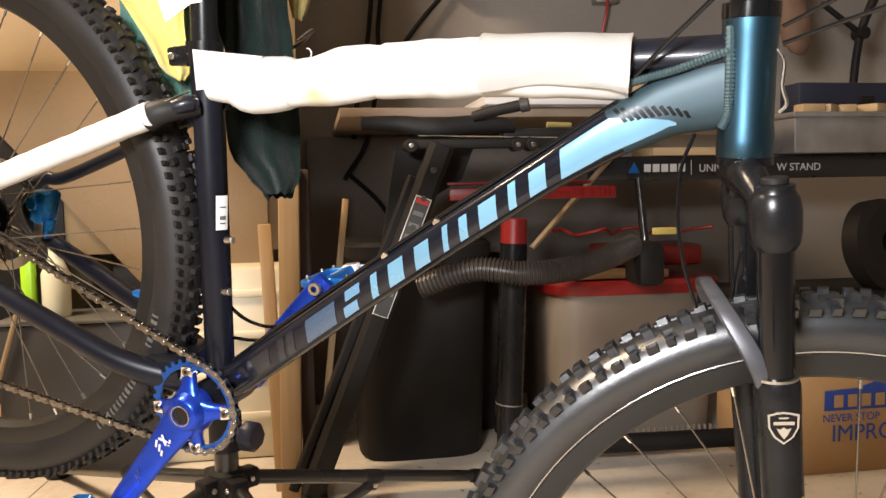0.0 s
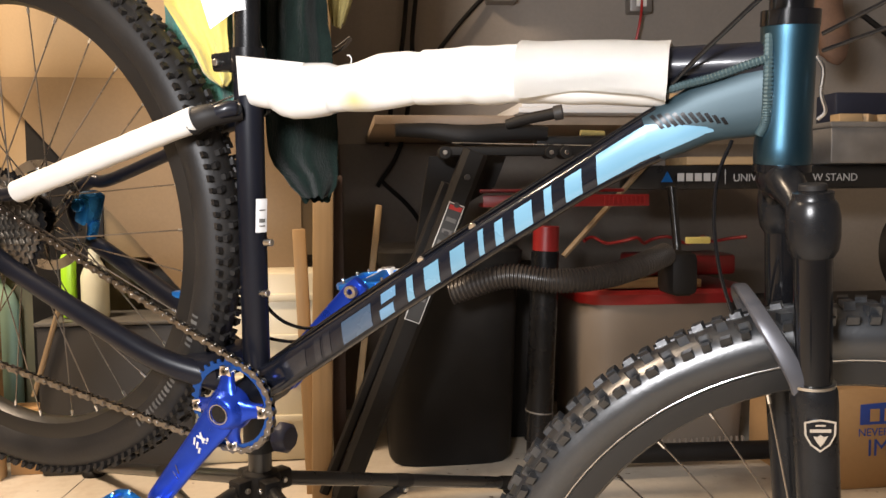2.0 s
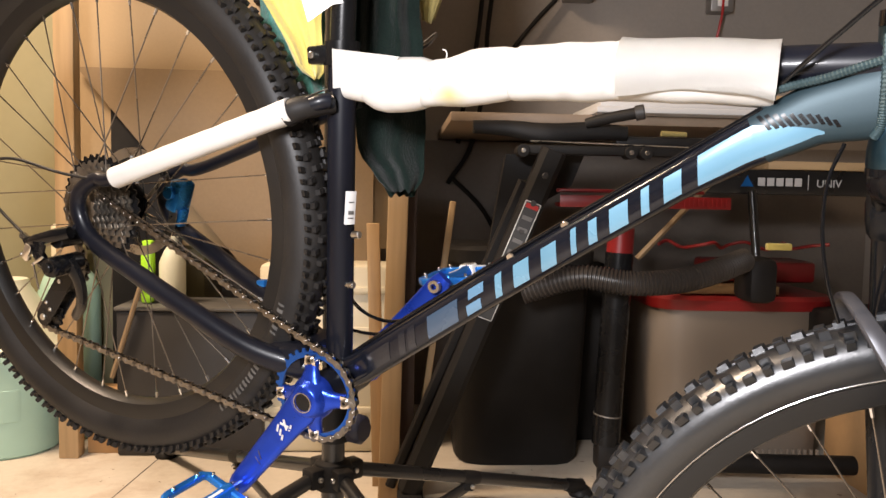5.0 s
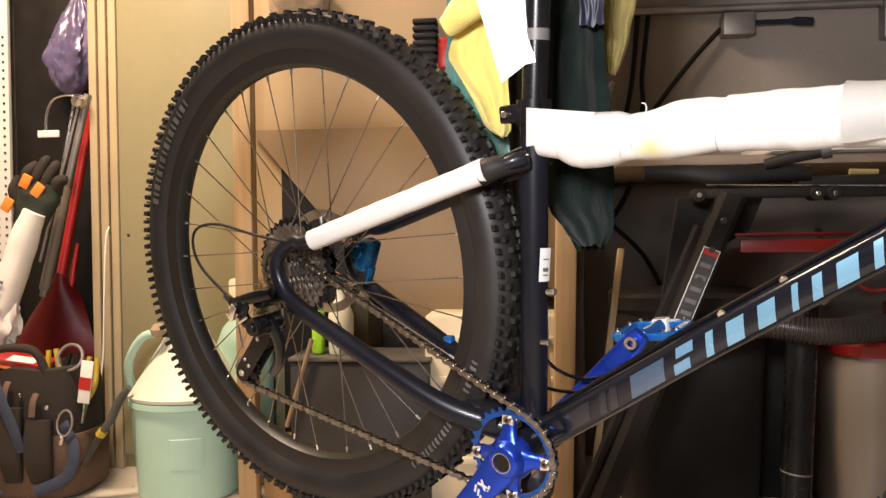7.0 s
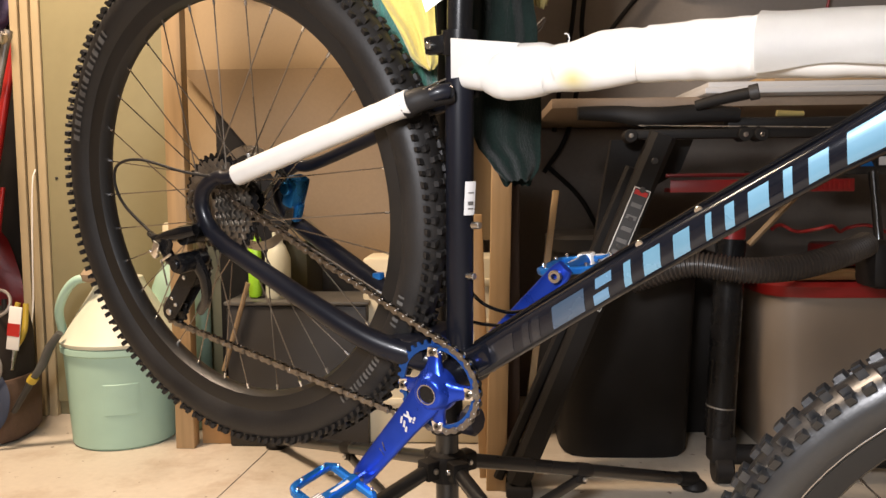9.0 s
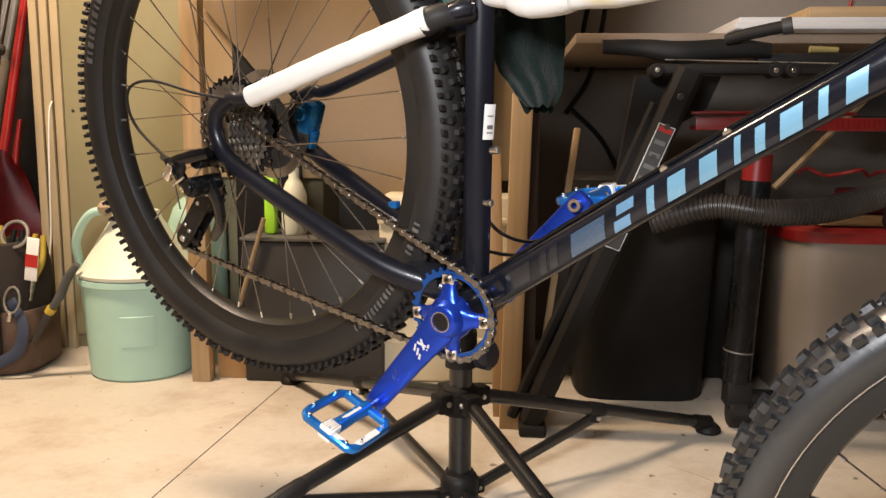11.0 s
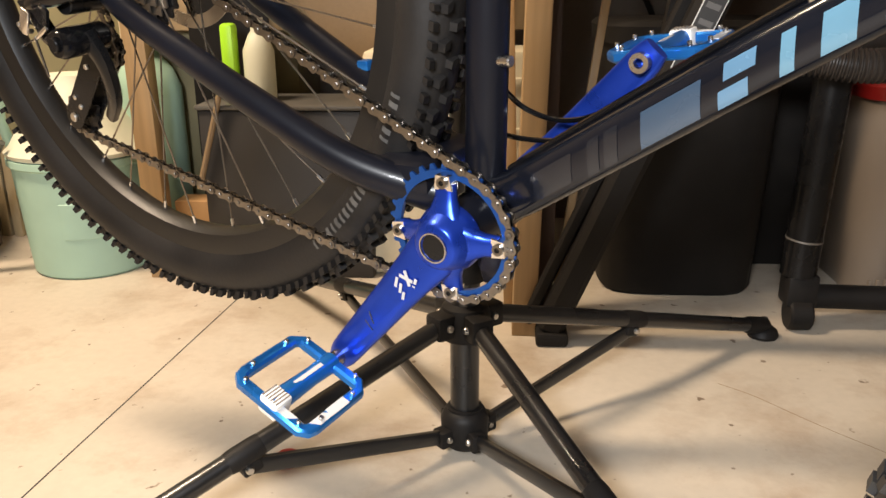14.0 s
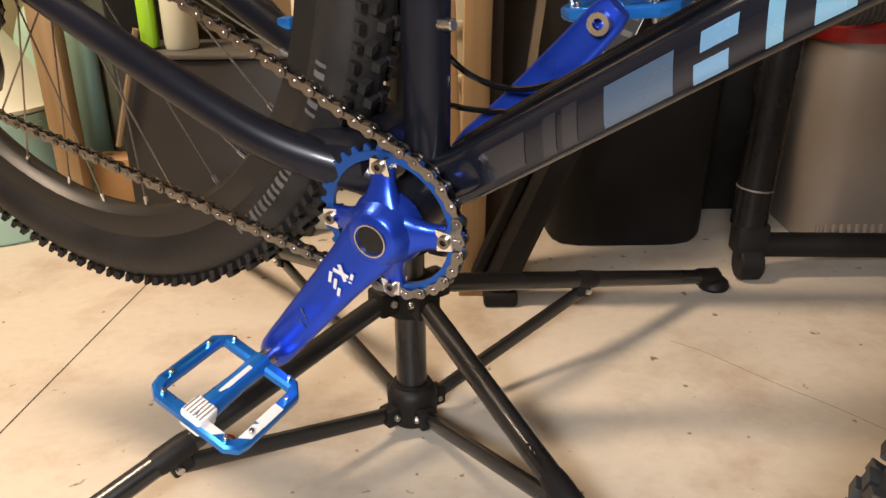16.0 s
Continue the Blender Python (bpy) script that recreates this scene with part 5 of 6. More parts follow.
for z in (0.10, 0.20, 0.30, 0.40):
    part("rib", box((-0.192, -0.108, z), (0.162, -0.098, z + 0.018), 0.003), M["cream"], crate)
stud("wooden_stud", -0.065, 1.690, 0.0, 0.042, 0.088, 0.705, M["pine"], "short pine stud standing by the repair stand", (0, 1.2))
stud("wooden_board", -0.026, 1.75, 0.0, 0.030, 0.03, 0.70, M["oak"], "dark red-brown board behind the stud")
stud("wooden_offcut", -0.086, 1.73, 0.0, 0.028, 0.02, 0.585, M["pine"], "pine offcut leaning behind the stud", (0, -2))
stud("wooden_strip", -0.010, 1.74, 0.0, 0.014, 0.012, 0.64, M["pine"], "thin leaning wooden strip", (0, 7))

# cloths
def draped(name, rows, y, mat, label, folds=2.0, depth=0.008, seed=0, thick=0.005, bulge=0.0):
    """A hanging cloth between a left and a right edge; rows: (z, left, right), from the top down."""
    bm = bmesh.new()
    nx, nz = 34, 44
    zs, ls, rs = [[r[k] for r in rows][::-1] for k in range(3)]
    grid = []
    for j in range(nz + 1):
        z = zs[-1] + (zs[0] - zs[-1]) * j / nz
        lo, hi = float(np.interp(z, zs, ls)), float(np.interp(z, zs, rs))
        row = []
        for i in range(nx + 1):
            u = i / nx
            wob = noise.noise(Vector((u * 2.2, z * 9, seed)))
            x = lo + (hi - lo) * u + 0.003 * noise.noise(Vector((z * 30, seed + 5, u * 2)))
            yy = y - bulge * math.sin(math.pi * u) + depth * math.sin(u * folds * math.pi * 2 + 2.2 * wob + z * 6) + 0.006 * noise.noise(Vector((u * 5, z * 22, seed)))
            row.append(bm.verts.new((x, yy, z + 0.006 * (1 if j > nz - 6 else 0) * noise.noise(Vector((u * 6, seed, 2))))))
        grid.append(row)
    back = [[bm.verts.new(v.co + Vector((0, thick, 0))) for v in row] for row in grid]
    for g in (grid, back):
        for j in range(nz):
            for i in range(nx):
                bm.faces.new((g[j][i], g[j][i + 1], g[j + 1][i + 1], g[j + 1][i]))
    rim = grid[0] + [r[-1] for r in grid[1:]] + grid[-1][-2::-1] + [r[0] for r in grid[-2:0:-1]]
    rim_back = back[0] + [r[-1] for r in back[1:]] + back[-1][-2::-1] + [r[0] for r in back[-2:0:-1]]
    for k in range(len(rim)):
        j = (k + 1) % len(rim)
        bm.faces.new((rim[k], rim[j], rim_back[j], rim_back[k]))
    return thing(name, bm, mat, label, "cloth")


draped("green_towel", [(1.26, -0.088, -0.028), (0.96, -0.096, -0.030), (0.86, -0.100, -0.022), (0.78, -0.104, -0.016), (0.735, -0.104, -0.014), (0.712, -0.102, -0.015), (0.698, -0.096, -0.016), (0.688, -0.084, -0.017), (0.672, -0.076, -0.018), (0.662, -0.070, -0.020), (0.656, -0.062, -0.026)], 1.020, M["towel"], "dark green terry towel hanging behind the seat tube", 1.6, 0.012, 3, 0.008)
draped("dark_cloth", [(1.26, -0.135, -0.06), (0.93, -0.130, -0.050), (0.74, -0.080, -0.020), (0.67, -0.072, -0.022), (0.650, -0.064, -0.026)], 1.060, M["green_cloth"], "dark green cloth hanging behind the towel", 1.2, 0.010, 13, 0.006)
draped("olive_cloth", [(1.26, -0.026, 0.026), (1.00, -0.022, 0.024), (0.93, -0.026, 0.010), (0.885, -0.022, -0.004)], 1.075, M["olive"], "olive mustard cloth hanging from the stand", 1.0, 0.008, 21)
draped("navy_cloth", [(1.20, -0.062, -0.028), (0.93, -0.060, -0.030)], 0.996, M["navy_case"], "navy cloth corner hanging over the green towel", 0.8, 0.004, 5)
draped("yellow_rag", [(1.16, -0.215, -0.130), (1.00, -0.212, -0.135), (0.935, -0.216, -0.140), (0.920, -0.222, -0.144), (0.899, -0.226, -0.148), (0.880, -0.215, -0.149), (0.850, -0.196, -0.149), (0.812, -0.180, -0.145), (0.800, -0.168, -0.147), (0.797, -0.160, -0.152)], 1.020, M["yellow"], "mustard yellow cleaning rag hanging from the stand", 0.9, 0.013, 7, 0.006, 0.012)
roll_bm = sweep(catmull([(-0.150, 0.992, 0.995), (-0.180, 0.990, 0.968), (-0.206, 0.992, 0.949), (-0.226, 1.000, 0.934)], 8), [0.026, 0.024, 0.021, 0.014], 18, ratio=0.9)
for v in roll_bm.verts:
    v.co += 0.005 * noise.noise_vector(v.co * 26)
thing("rolled_rag", roll_bm, M["yellow"], "rolled end of a mustard yellow rag on the stand", "cloth")
draped("teal_towel", [(1.16, -0.236, -0.150), (0.93, -0.232, -0.150), (0.880, -0.237, -0.150), (0.850, -0.234, -0.150), (0.815, -0.222, -0.150), (0.785, -0.200, -0.150), (0.765, -0.180, -0.150)], 1.075, M["teal_cloth"], "teal terry towel hanging from the stand", 1.8, 0.010, 11, 0.009)
tag = empty("paper_tag", Matrix.Translation((-0.145, 0.905, 0.89)), "folded white paper hang tag", "tag")
part("front_leaf", slab([(-0.008, -0.045), (0.020, -0.024), (0.015, 0.010), (0.000, 0.110), (-0.053, 0.110), (-0.024, 0.010)], 0.0006, pose(0, 0, 0, 90, 0, 2)), M["paper"], tag)
part("back_leaf", slab([(0.020, -0.024), (0.031, -0.022), (0.026, 0.012), (0.012, 0.110), (0.000, 0.110), (0.015, 0.010)], 0.0006, Matrix.Translation((0.0, 0.003, 0)) @ pose(0, 0, 0, 90, 0, 0)), M["sticker"], tag)

# ---------------------------------------------------------------- tools at the far side
pb = bmesh.new()
box((-2.2, 2.30, 0), (-1.722, 2.315, 1.9), 0.001, pb)
thing("pegboard", pb, M["pegboard"], "white perforated pegboard panel", "pegboard")
PEG = finish(cylinder((0, -0.0012, 0), (0, 0.0002, 0), 0.0042, 8, 0), M["ink"])
for i in range(3):
    for j in range(34):
        part("peg_hole", PEG, None, bpy.data.objects["pegboard"], at=Matrix.Translation((-1.737 - i * 0.0254, 2.2995, 0.45 + j * 0.0254)))
# Black sheet stands in for the darkness of the gap beside the cabinet.
thing("dark_board", box((-1.72, 2.33, 0), (-1.37, 2.345, 1.9), 0.002), M["plastic"], "black sheet standing in for the dark recess beside the cabinet", "board")
shovel = empty("snow_shovel", Matrix.Translation((-0.085, 0.125, -0.004)), "red plastic snow shovel standing upright", "shovel")
part("shaft", sweep([(-1.335, 2.14, 1.12), (-1.349, 2.135, 1.035), (-1.444, 2.12, 0.555), (-1.470, 2.105, 0.36)], [0.012, 0.012, 0.014, 0.012], 14), M["red"], shovel)
part("neck_brace", sweep([(-1.394, 2.13, 0.655), (-1.408, 2.125, 0.57), (-1.412, 2.115, 0.50)], [0.006, 0.009, 0.009], 12), M["red"], shovel)
bm = bmesh.new()
prev = None
for j in range(11):
    v = j / 10
    w = 0.022 + 0.108 * min(1, v * 1.9) ** 0.7
    row = [bm.verts.new((-1.437 - 0.052 * v + (2 * u / 10 - 1) * w, 2.135 - 0.045 * math.cos((2 * u / 10 - 1) * 1.4) - 0.03 * v, 0.570 - 0.36 * v - 0.03 * (2 * u / 10 - 1) ** 2)) for u in range(11)]
    if prev:
        for u in range(10):
            bm.faces.new((prev[u], prev[u + 1], row[u + 1], row[u]))
    prev = row
bmesh.ops.solidify(bm, geom=bm.faces[:], thickness=0.005)
part("scoop", bm, M["red_dark"], shovel)
rake = empty("steel_rods", pose(0, 0, 0), "bundle of steel tool rods and hooks", "tools")
part("rod", rod((-1.385, 2.165, 1.08), (-1.535, 2.165, 0.50), 0.0105), M["zinc"], rake)
part("rod_sleeve", rod((-1.455, 2.164, 0.81), (-1.530, 2.164, 0.52), 0.0150), M["tote"], rake)
part("rod", rod((-1.41, 2.17, 1.07), (-1.545, 2.17, 0.60), 0.005), M["zinc"], rake)
part("rod", rod((-1.435, 2.175, 1.05), (-1.50, 2.175, 0.75), 0.004), M["steel"], rake)
part("hook", sweep(catmull([(-1.505, 2.15, 0.955), (-1.503, 2.15, 1.02), (-1.480, 2.15, 1.065), (-1.43, 2.15, 1.075), (-1.395, 2.15, 1.055)], 6), 0.0035, 8), M["silver"], rake)
part("tag_strip", box((-1.527, 2.142, 0.957), (-1.462, 2.149, 0.977), 0.002), M["white"], rake)
part("clamp_head", lathe([(0, 0), (0.018, 0.002), (0.022, 0.012), (0.018, 0.03), (0, 0.034)], 12, m=pose(-1.405, 2.15, 1.045, 20, 25, 0)), M["steel"], rake)
thing("string", sweep(catmull([(-1.330, 2.1675, 0.70), (-1.331, 2.150, 0.66), (-1.334, 2.140, 0.50), (-1.340, 2.14, 0.34), (-1.345, 2.13, 0.25)], 6), 0.0022, 6), M["white"], "thin white string hanging beside the cabinet", "string")


def blob(name, centre, size, mat, label, category, amp=0.25, seed=0, freq=2.2):
    bm = bmesh.new()
    bmesh.ops.create_icosphere(bm, subdivisions=4, radius=1)
    for v in bm.verts:
        v.co *= 1 + amp * noise.fractal(v.co * freq + Vector((seed, 0, 0)), 0.7, 2, 4)
        v.co = Vector((v.co.x * size[0], v.co.y * size[1], v.co.z * size[2])) + Vector(centre)
    return thing(name, bm, mat, label, category)


bag_bm = bmesh.new()
bmesh.ops.create_icosphere(bag_bm, subdivisions=5, radius=1)
for v in bag_bm.verts:
    t = (1 - v.co.z) / 2
    wide = 0.30 + 0.95 * min(1, t * 1.6)
    pleat = 1 + 0.14 * math.sin(math.atan2(v.co.y, v.co.x) * 9 + 3 * v.co.z) * (1 - t) + 0.20 * noise.fractal(v.co * 2.6, 0.7, 2, 4)
    v.co = Vector((v.co.x * 0.070 * wide * pleat + 0.030 * (1 - t) - 0.004, v.co.y * 0.050 * wide * pleat, v.co.z * 0.160)) + Vector((-1.487, 2.26, 1.255))
thing("plastic_bag", bag_bm, M["purple"], "lilac plastic bag hanging on the wall", "bag")
g = empty("work_glove", pose(-1.478, 2.075, 0.795, 4, 17, 6), "dark green work glove with orange patches", "glove")
hand_bm = sweep(catmull([(-0.012, 0, -0.105), (-0.006, -0.006, -0.060), (0.0, -0.008, -0.010), (0.004, -0.004, 0.030)], 6), [0.040, 0.052, 0.060, 0.056], 24, ref=Vector((1, 0, 0)), ratio=0.42, power=2.6)
for v in hand_bm.verts:
    v.co += 0.006 * noise.noise_vector(v.co * 24)
part("palm", hand_bm, M["glove"], g)
for i, tip in enumerate((0.080, 0.104, 0.098, 0.066)):
    x = -0.042 + 0.029 * i
    part("finger", sweep(catmull([(x, -0.004, 0.010), (x + 0.003, -0.014, 0.045), (x + 0.010, -0.006, tip - 0.014), (x + 0.012, 0.0, tip)], 5), [0.0170, 0.0175, 0.0150, 0.0070], 14), M["bag"], g)
part("thumb", sweep(catmull([(-0.046, -0.004, -0.045), (-0.066, -0.012, -0.010), (-0.064, -0.008, 0.030)], 5), [0.018, 0.017, 0.010], 12), M["bag"], g)
part("cuff", sweep(catmull([(-0.014, 0, -0.150), (-0.012, 0, -0.105)], 4), [0.036, 0.041], 20, ref=Vector((1, 0, 0)), ratio=0.5), M["tan_cloth"], g)
for x, z, turn in ((0.006, 0.010, 20), (-0.032, 0.024, 12), (-0.066, -0.052, 14)):
    part("patch", box((-0.014, -0.034, -0.020), (0.014, -0.026, 0.020), 0.004, m=Matrix.Translation((x, 0, z)) @ pose(0, 0, 0, 0, turn, 0)), M["orange"], g)
roll = empty("paper_roll", pose(-1.528, 2.045, 0.615, 0, 22, 0), "white printed plastic tube leaning behind the tool bag", "tube")
bm = sweep(catmull([(0, 0, -0.20), (0.002, 0.003, -0.06), (-0.002, 0, 0.06), (0, 0, 0.135)], 6), [0.040, 0.038, 0.036, 0.030], 28)
for v in bm.verts:
    v.co += 0.004 * noise.noise_vector(v.co * 18)
part("tube", bm, M["white"], roll)
for k in range(5):
    part("print_bar", box((-0.020 + 0.002 * (k % 2), -0.0425, -0.16 + 0.022 * k), (0.008, -0.0405, -0.152 + 0.022 * k), 0), M["grey_ink"], roll)
blob("white_cloth", (-1.60, 2.05, 0.46), (0.06, 0.05, 0.12), M["white"], "crumpled white cloth behind the tool bag", "cloth", 0.3, 8)
bagm = empty("tool_bag", pose(-1.47, 1.99, 0), "open dark brown canvas tool bag with loops and pockets", "tool bag")
shell = bmesh.new()
rows = []
for z, w, d in ((0.0, 0.175, 0.09), (0.02, 0.185, 0.098), (0.13, 0.188, 0.100), (0.27, 0.182, 0.097), (0.33, 0.176, 0.092), (0.335, 0.170, 0.087), (0.325, 0.166, 0.083), (0.20, 0.164, 0.080)):
    row = []
    for k in range(44):
        a = 2 * math.pi * k / 44
        q = (abs(math.cos(a)) ** 4 + abs(math.sin(a)) ** 4) ** -0.25
        wob = 1 + 0.05 * noise.noise(Vector((math.cos(a) * 2, math.sin(a) * 2, z * 9)))
        row.append(shell.verts.new((w * math.cos(a) * q * wob, d * math.sin(a) * q * wob, z + (0.012 * noise.noise(Vector((math.cos(a) * 3, math.sin(a) * 3, 1.5))) if z > 0.3 else 0))))
    rows.append(row)
for p, q in zip(rows, rows[1:]):
    for k in range(44):
        shell.faces.new((p[k], p[(k + 1) % 44], q[(k + 1) % 44], q[k]))
shell.faces.new(rows[0][::-1]), shell.faces.new(rows[-1])
part("body", shell, M["bag"], bagm)
part("base_band", sweep([(0, 0, 0.004), (0, 0, 0.02), (0, 0, 0.155), (0, 0, 0.165)], [0.180, 0.194, 0.199, 0.194], 44, ref=Vector((1, 0, 0)), ratio=0.56, power=4), M["bag_band"], bagm)
part("lining", sweep([(0, 0, 0.240), (0, 0, 0.332)], [0.160, 0.165], 44, ref=Vector((1, 0, 0)), ratio=0.50, power=4, cap=False), M["glove"], bagm)
for x, w, z1 in ((-0.13, 0.036, 0.20), (-0.05, 0.034, 0.22), (0.03, 0.030, 0.24), (0.105, 0.036, 0.21)):
    part("pocket", sweep(catmull([(x, -0.108, 0.05), (x, -0.120, 0.10), (x, -0.122, 0.16), (x, -0.116, z1)], 4), [w * 0.8, w, w, w * 0.95], 20, ref=Vector((1, 0, 0)), ratio=0.42, power=3), M["bag"], bagm)
    part("loop", sweep(catmull([(x - 0.012, -0.108, z1 + 0.065), (x - 0.012, -0.122, z1 + 0.045), (x - 0.012, -0.128, z1 + 0.01)], 4), [0.0045], 8, ratio=2), M["bag_band"], bagm)
    part("rivet", cylinder((x + 0.018, -0.112, z1 + 0.03), (x + 0.018, -0.104, z1 + 0.03), 0.006, 10), M["steel"], bagm)
part("handle", sweep(catmull([(-0.10, -0.085, 0.31), (-0.06, -0.095, 0.375), (0.07, -0.09, 0.385), (0.11, -0.08, 0.31)], 6), 0.011, 10), M["bag"], bagm)
ring = [(0.155 + 0.034 * math.cos(k * math.pi / 8), -0.055 + 0.012 * math.sin(k * math.pi / 8), 0.36 + 0.032 * math.sin(k * math.pi / 8)) for k in range(17)]
part("ring", sweep(ring, 0.0042, 8, cap=False), M["zinc"], bagm)
for pts in ([(-0.16, -0.11, 0.325), (-0.13, -0.135, 0.24), (-0.06, -0.145, 0.12), (0.01, -0.142, 0.02)], [(-0.03, -0.105, 0.335), (0.01, -0.135, 0.28), (0.05, -0.138, 0.19), (0.06, -0.128, 0.13)], [(0.16, -0.10, 0.20), (0.20, -0.12, 0.14), (0.18, -0.125, 0.07), (0.10, -0.13, 0.03)]):
    part("strap", sweep(catmull(pts, 8), 0.0030, 8, ref=Vector((0, 1, 0)), ratio=5), M["blue_strap"], bagm)
for x, y, z, lean, mat in ((-1.400, 1.945, 0.20, -14, "steel"), (-1.345, 1.93, 0.19, 10, "zinc"), (-1.300, 1.93, 0.18, -6, "steel")):
    g = empty("screwdriver", pose(x, y, z, -8, lean, 0), "screwdriver standing in a loop of the tool bag", "screwdriver", "screwdrivers in the bag")
    part("handle", sweep(catmull([(0, 0, 0.075), (0, 0, 0.095), (0, 0, 0.130), (0, 0, 0.150)], 4), [0.007, 0.011, 0.012, 0.008], 12), M["plastic"], g)
    part("blade", rod((0, 0, -0.03), (0, 0, 0.078), 0.003, 8), M[mat], g)
clasp = empty("snap_hook", pose(-1.292, 1.868, 0.205, 0, 12, 0), "steel snap hook hanging on the tool bag", "hook")
part("bail", sweep([(0.020 * math.cos(k * math.pi / 6), 0, 0.034 * math.sin(k * math.pi / 6)) for k in range(13)], 0.003, 8, cap=False), M["zinc"], clasp)
part("swivel", cylinder((0, 0, -0.034), (0, 0, -0.056), 0.006, 10), M["steel"], clasp)
label_card = empty("price_card", pose(-1.262, 1.915, 0.300, 0, 8, 0), "white and yellow hang card on the tool bag rim", "card")
part("card", box((-0.016, -0.002, -0.055), (0.016, 0.002, 0.055), 0.001), M["white"], label_card)
part("stripe", box((-0.016, -0.0034, -0.020), (0.016, -0.0022, 0.012), 0), M["red"], label_card)
case = empty("red_case", pose(-1.475, 1.955, 0.338, 6, 10, 14), "flat red tool case lying on the bag", "case")
part("shell", box((-0.085, -0.055, 0), (0.085, 0.055, 0.016), 0.005), M["red"], case)
part("tray", box((-0.080, -0.050, -0.012), (0.080, 0.050, -0.0005), 0.004), M["dark"], case)
part("label", box((-0.02, -0.03, 0.0162), (0.05, 0.02, 0.0170), 0), M["white"], case)
part("edge_band", box((-0.086, -0.0565, 0.002), (0.086, -0.0552, 0.008), 0), M["orange"], case)
for x, z, lean, c in ((-1.275, 0.24, 6, "tool_yellow"), (-1.325, 0.25, 3, "plastic"), (-1.36, 0.26, -8, "tool_yellow")):
    g = empty("pliers", pose(x, 1.935, z, -10, lean, 0), "pliers with dipped handles in the tool bag", "pliers", "pliers in the bag")
    for sd in (-1, 1):
        part("grip", sweep(catmull([(0, 0, 0), (sd * 0.016, 0, 0.05), (sd * 0.010, 0, 0.12)], 5), [0.005, 0.0075, 0.007], 10), M[c], g)
    part("jaw", sweep([(0, 0, -0.05), (0, 0, 0.005)], [0.005, 0.010], 10, ratio=0.5), M["steel"], g)
knife = empty("utility_knife", pose(-1.181, 1.885, 0.215, 0, 32, 0), "grey handled knife with a yellow band in the bag strap", "knife")
part("grip", sweep(catmull([(0, 0, -0.045), (0.003, 0, 0.0), (-0.002, 0, 0.05), (0.002, 0, 0.095)], 5), [0.010, 0.014, 0.014, 0.011], 14, ratio=0.75), M["grey_grip"], knife)
part("band", sweep([(-0.0005, 0, -0.052), (0.001, 0, -0.036)], [0.0135, 0.0145], 14, ratio=0.85), M["tool_yellow"], knife)
part("sheath", sweep([(0, 0, -0.14), (0, 0, -0.05)], [0.011, 0.013], 12, ratio=0.6), M["dark"], knife)

# ---------------------------------------------------------------- under the shelf: storage and saw stand
bk = empty("black_bin", pose(0.245, 1.975, 0), "black plastic storage bin", "bin")
part("body", sweep([(0, 0, 0), (0, 0, 0.012), (0, 0, 0.5)], [0.142, 0.152, 0.170], 32, ref=Vector((1, 0, 0)), ratio=0.8, power=5), M["matte"], bk)
part("lid", sweep([(0, 0, 0.49), (0, 0, 0.52), (0, 0, 0.53)], [0.177, 0.179, 0.168], 32, ref=Vector((1, 0, 0)), ratio=0.8, power=5), M["matte"], bk)
# Thin sheet painted as the shaded back wall; no board hangs there.
thing("plywood_sheet", box((-0.02, 2.404, 0.0), (1.40, 2.417, 0.808), 0.003), M["shaded_wall"], "thin sheet coloured as the shaded back wall below the shelf", "plywood")
# Black crate added to darken the space between bin and tote.
thing("storage_crate", box((0.36, 2.05, 0.0), (0.545, 2.30, 0.46), 0.012), M["matte"], "black crate added to darken the space behind the saw stand leg", "crate")
# The greyer white on both boards carries the shadow over them.
thing("white_board", box((0.372, 1.70, 0.8335), (0.98, 2.0, 0.846), 0.002), M["sticker"], "white board lying on the tan shelf", "board", "stacked boards")
thing("wood_plank", box((0.52, 1.72, 0.8595), (0.98, 1.98, 0.880), 0.002), M["pine_x"], "pine plank lying on the white boards", "timber")
thing("white_board", box((0.382, 1.715, 0.8465), (0.99, 2.0, 0.859), 0.002), M["sticker"], "white board lying on another board", "board", "stacked boards")
frame2 = empty("folding_frame", pose(0.0, 1.53, 0), "black folded tool frame with rails and a bordered label", "frame")
a2, b2 = Vector((0.245, -0.02, 0.74)), Vector((-0.02, 0.10, 0.03))
part("slanted_post", sweep([a2, b2], 0.024, 12, power=5), M["matte"], frame2)
part("slanted_rail", sweep([a2 + Vector((-0.052, 0.03, -0.06)), b2 + Vector((-0.040, 0.02, 0.0))], 0.011, 12, power=4), M["matte"], frame2)
part("upper_rail", sweep(catmull([(0.095, 0.05, 0.786), (0.17, 0.05, 0.784), (0.24, 0.04, 0.775), (0.33, 0.04, 0.782), (0.40, 0.04, 0.778)], 6), [0.013, 0.016, 0.021, 0.018, 0.014], 16, power=3), M["matte"], frame2)
part("grip", sweep(catmull([(0.315, 0.02, 0.795), (0.350, 0.0, 0.804), (0.405, -0.03, 0.814)], 5), [0.010, 0.011, 0.011], 12), M["matte"], frame2)
part("grip_end", cylinder((0.398, -0.028, 0.8125), (0.414, -0.034, 0.8155), 0.0145, 18), M["dark"], frame2)
part("lower_rail", box((0.185, -0.012, 0.732), (0.545, 0.012, 0.750), 0.004), M["matte"], frame2)
part("rear_rail", box((0.38, 0.04, 0.752), (0.62, 0.075, 0.774), 0.006), M["matte"], frame2)
part("guide_wire", rod((0.20, -0.016, 0.757), (0.56, -0.016, 0.750), 0.0012, 6), M["steel"], frame2)
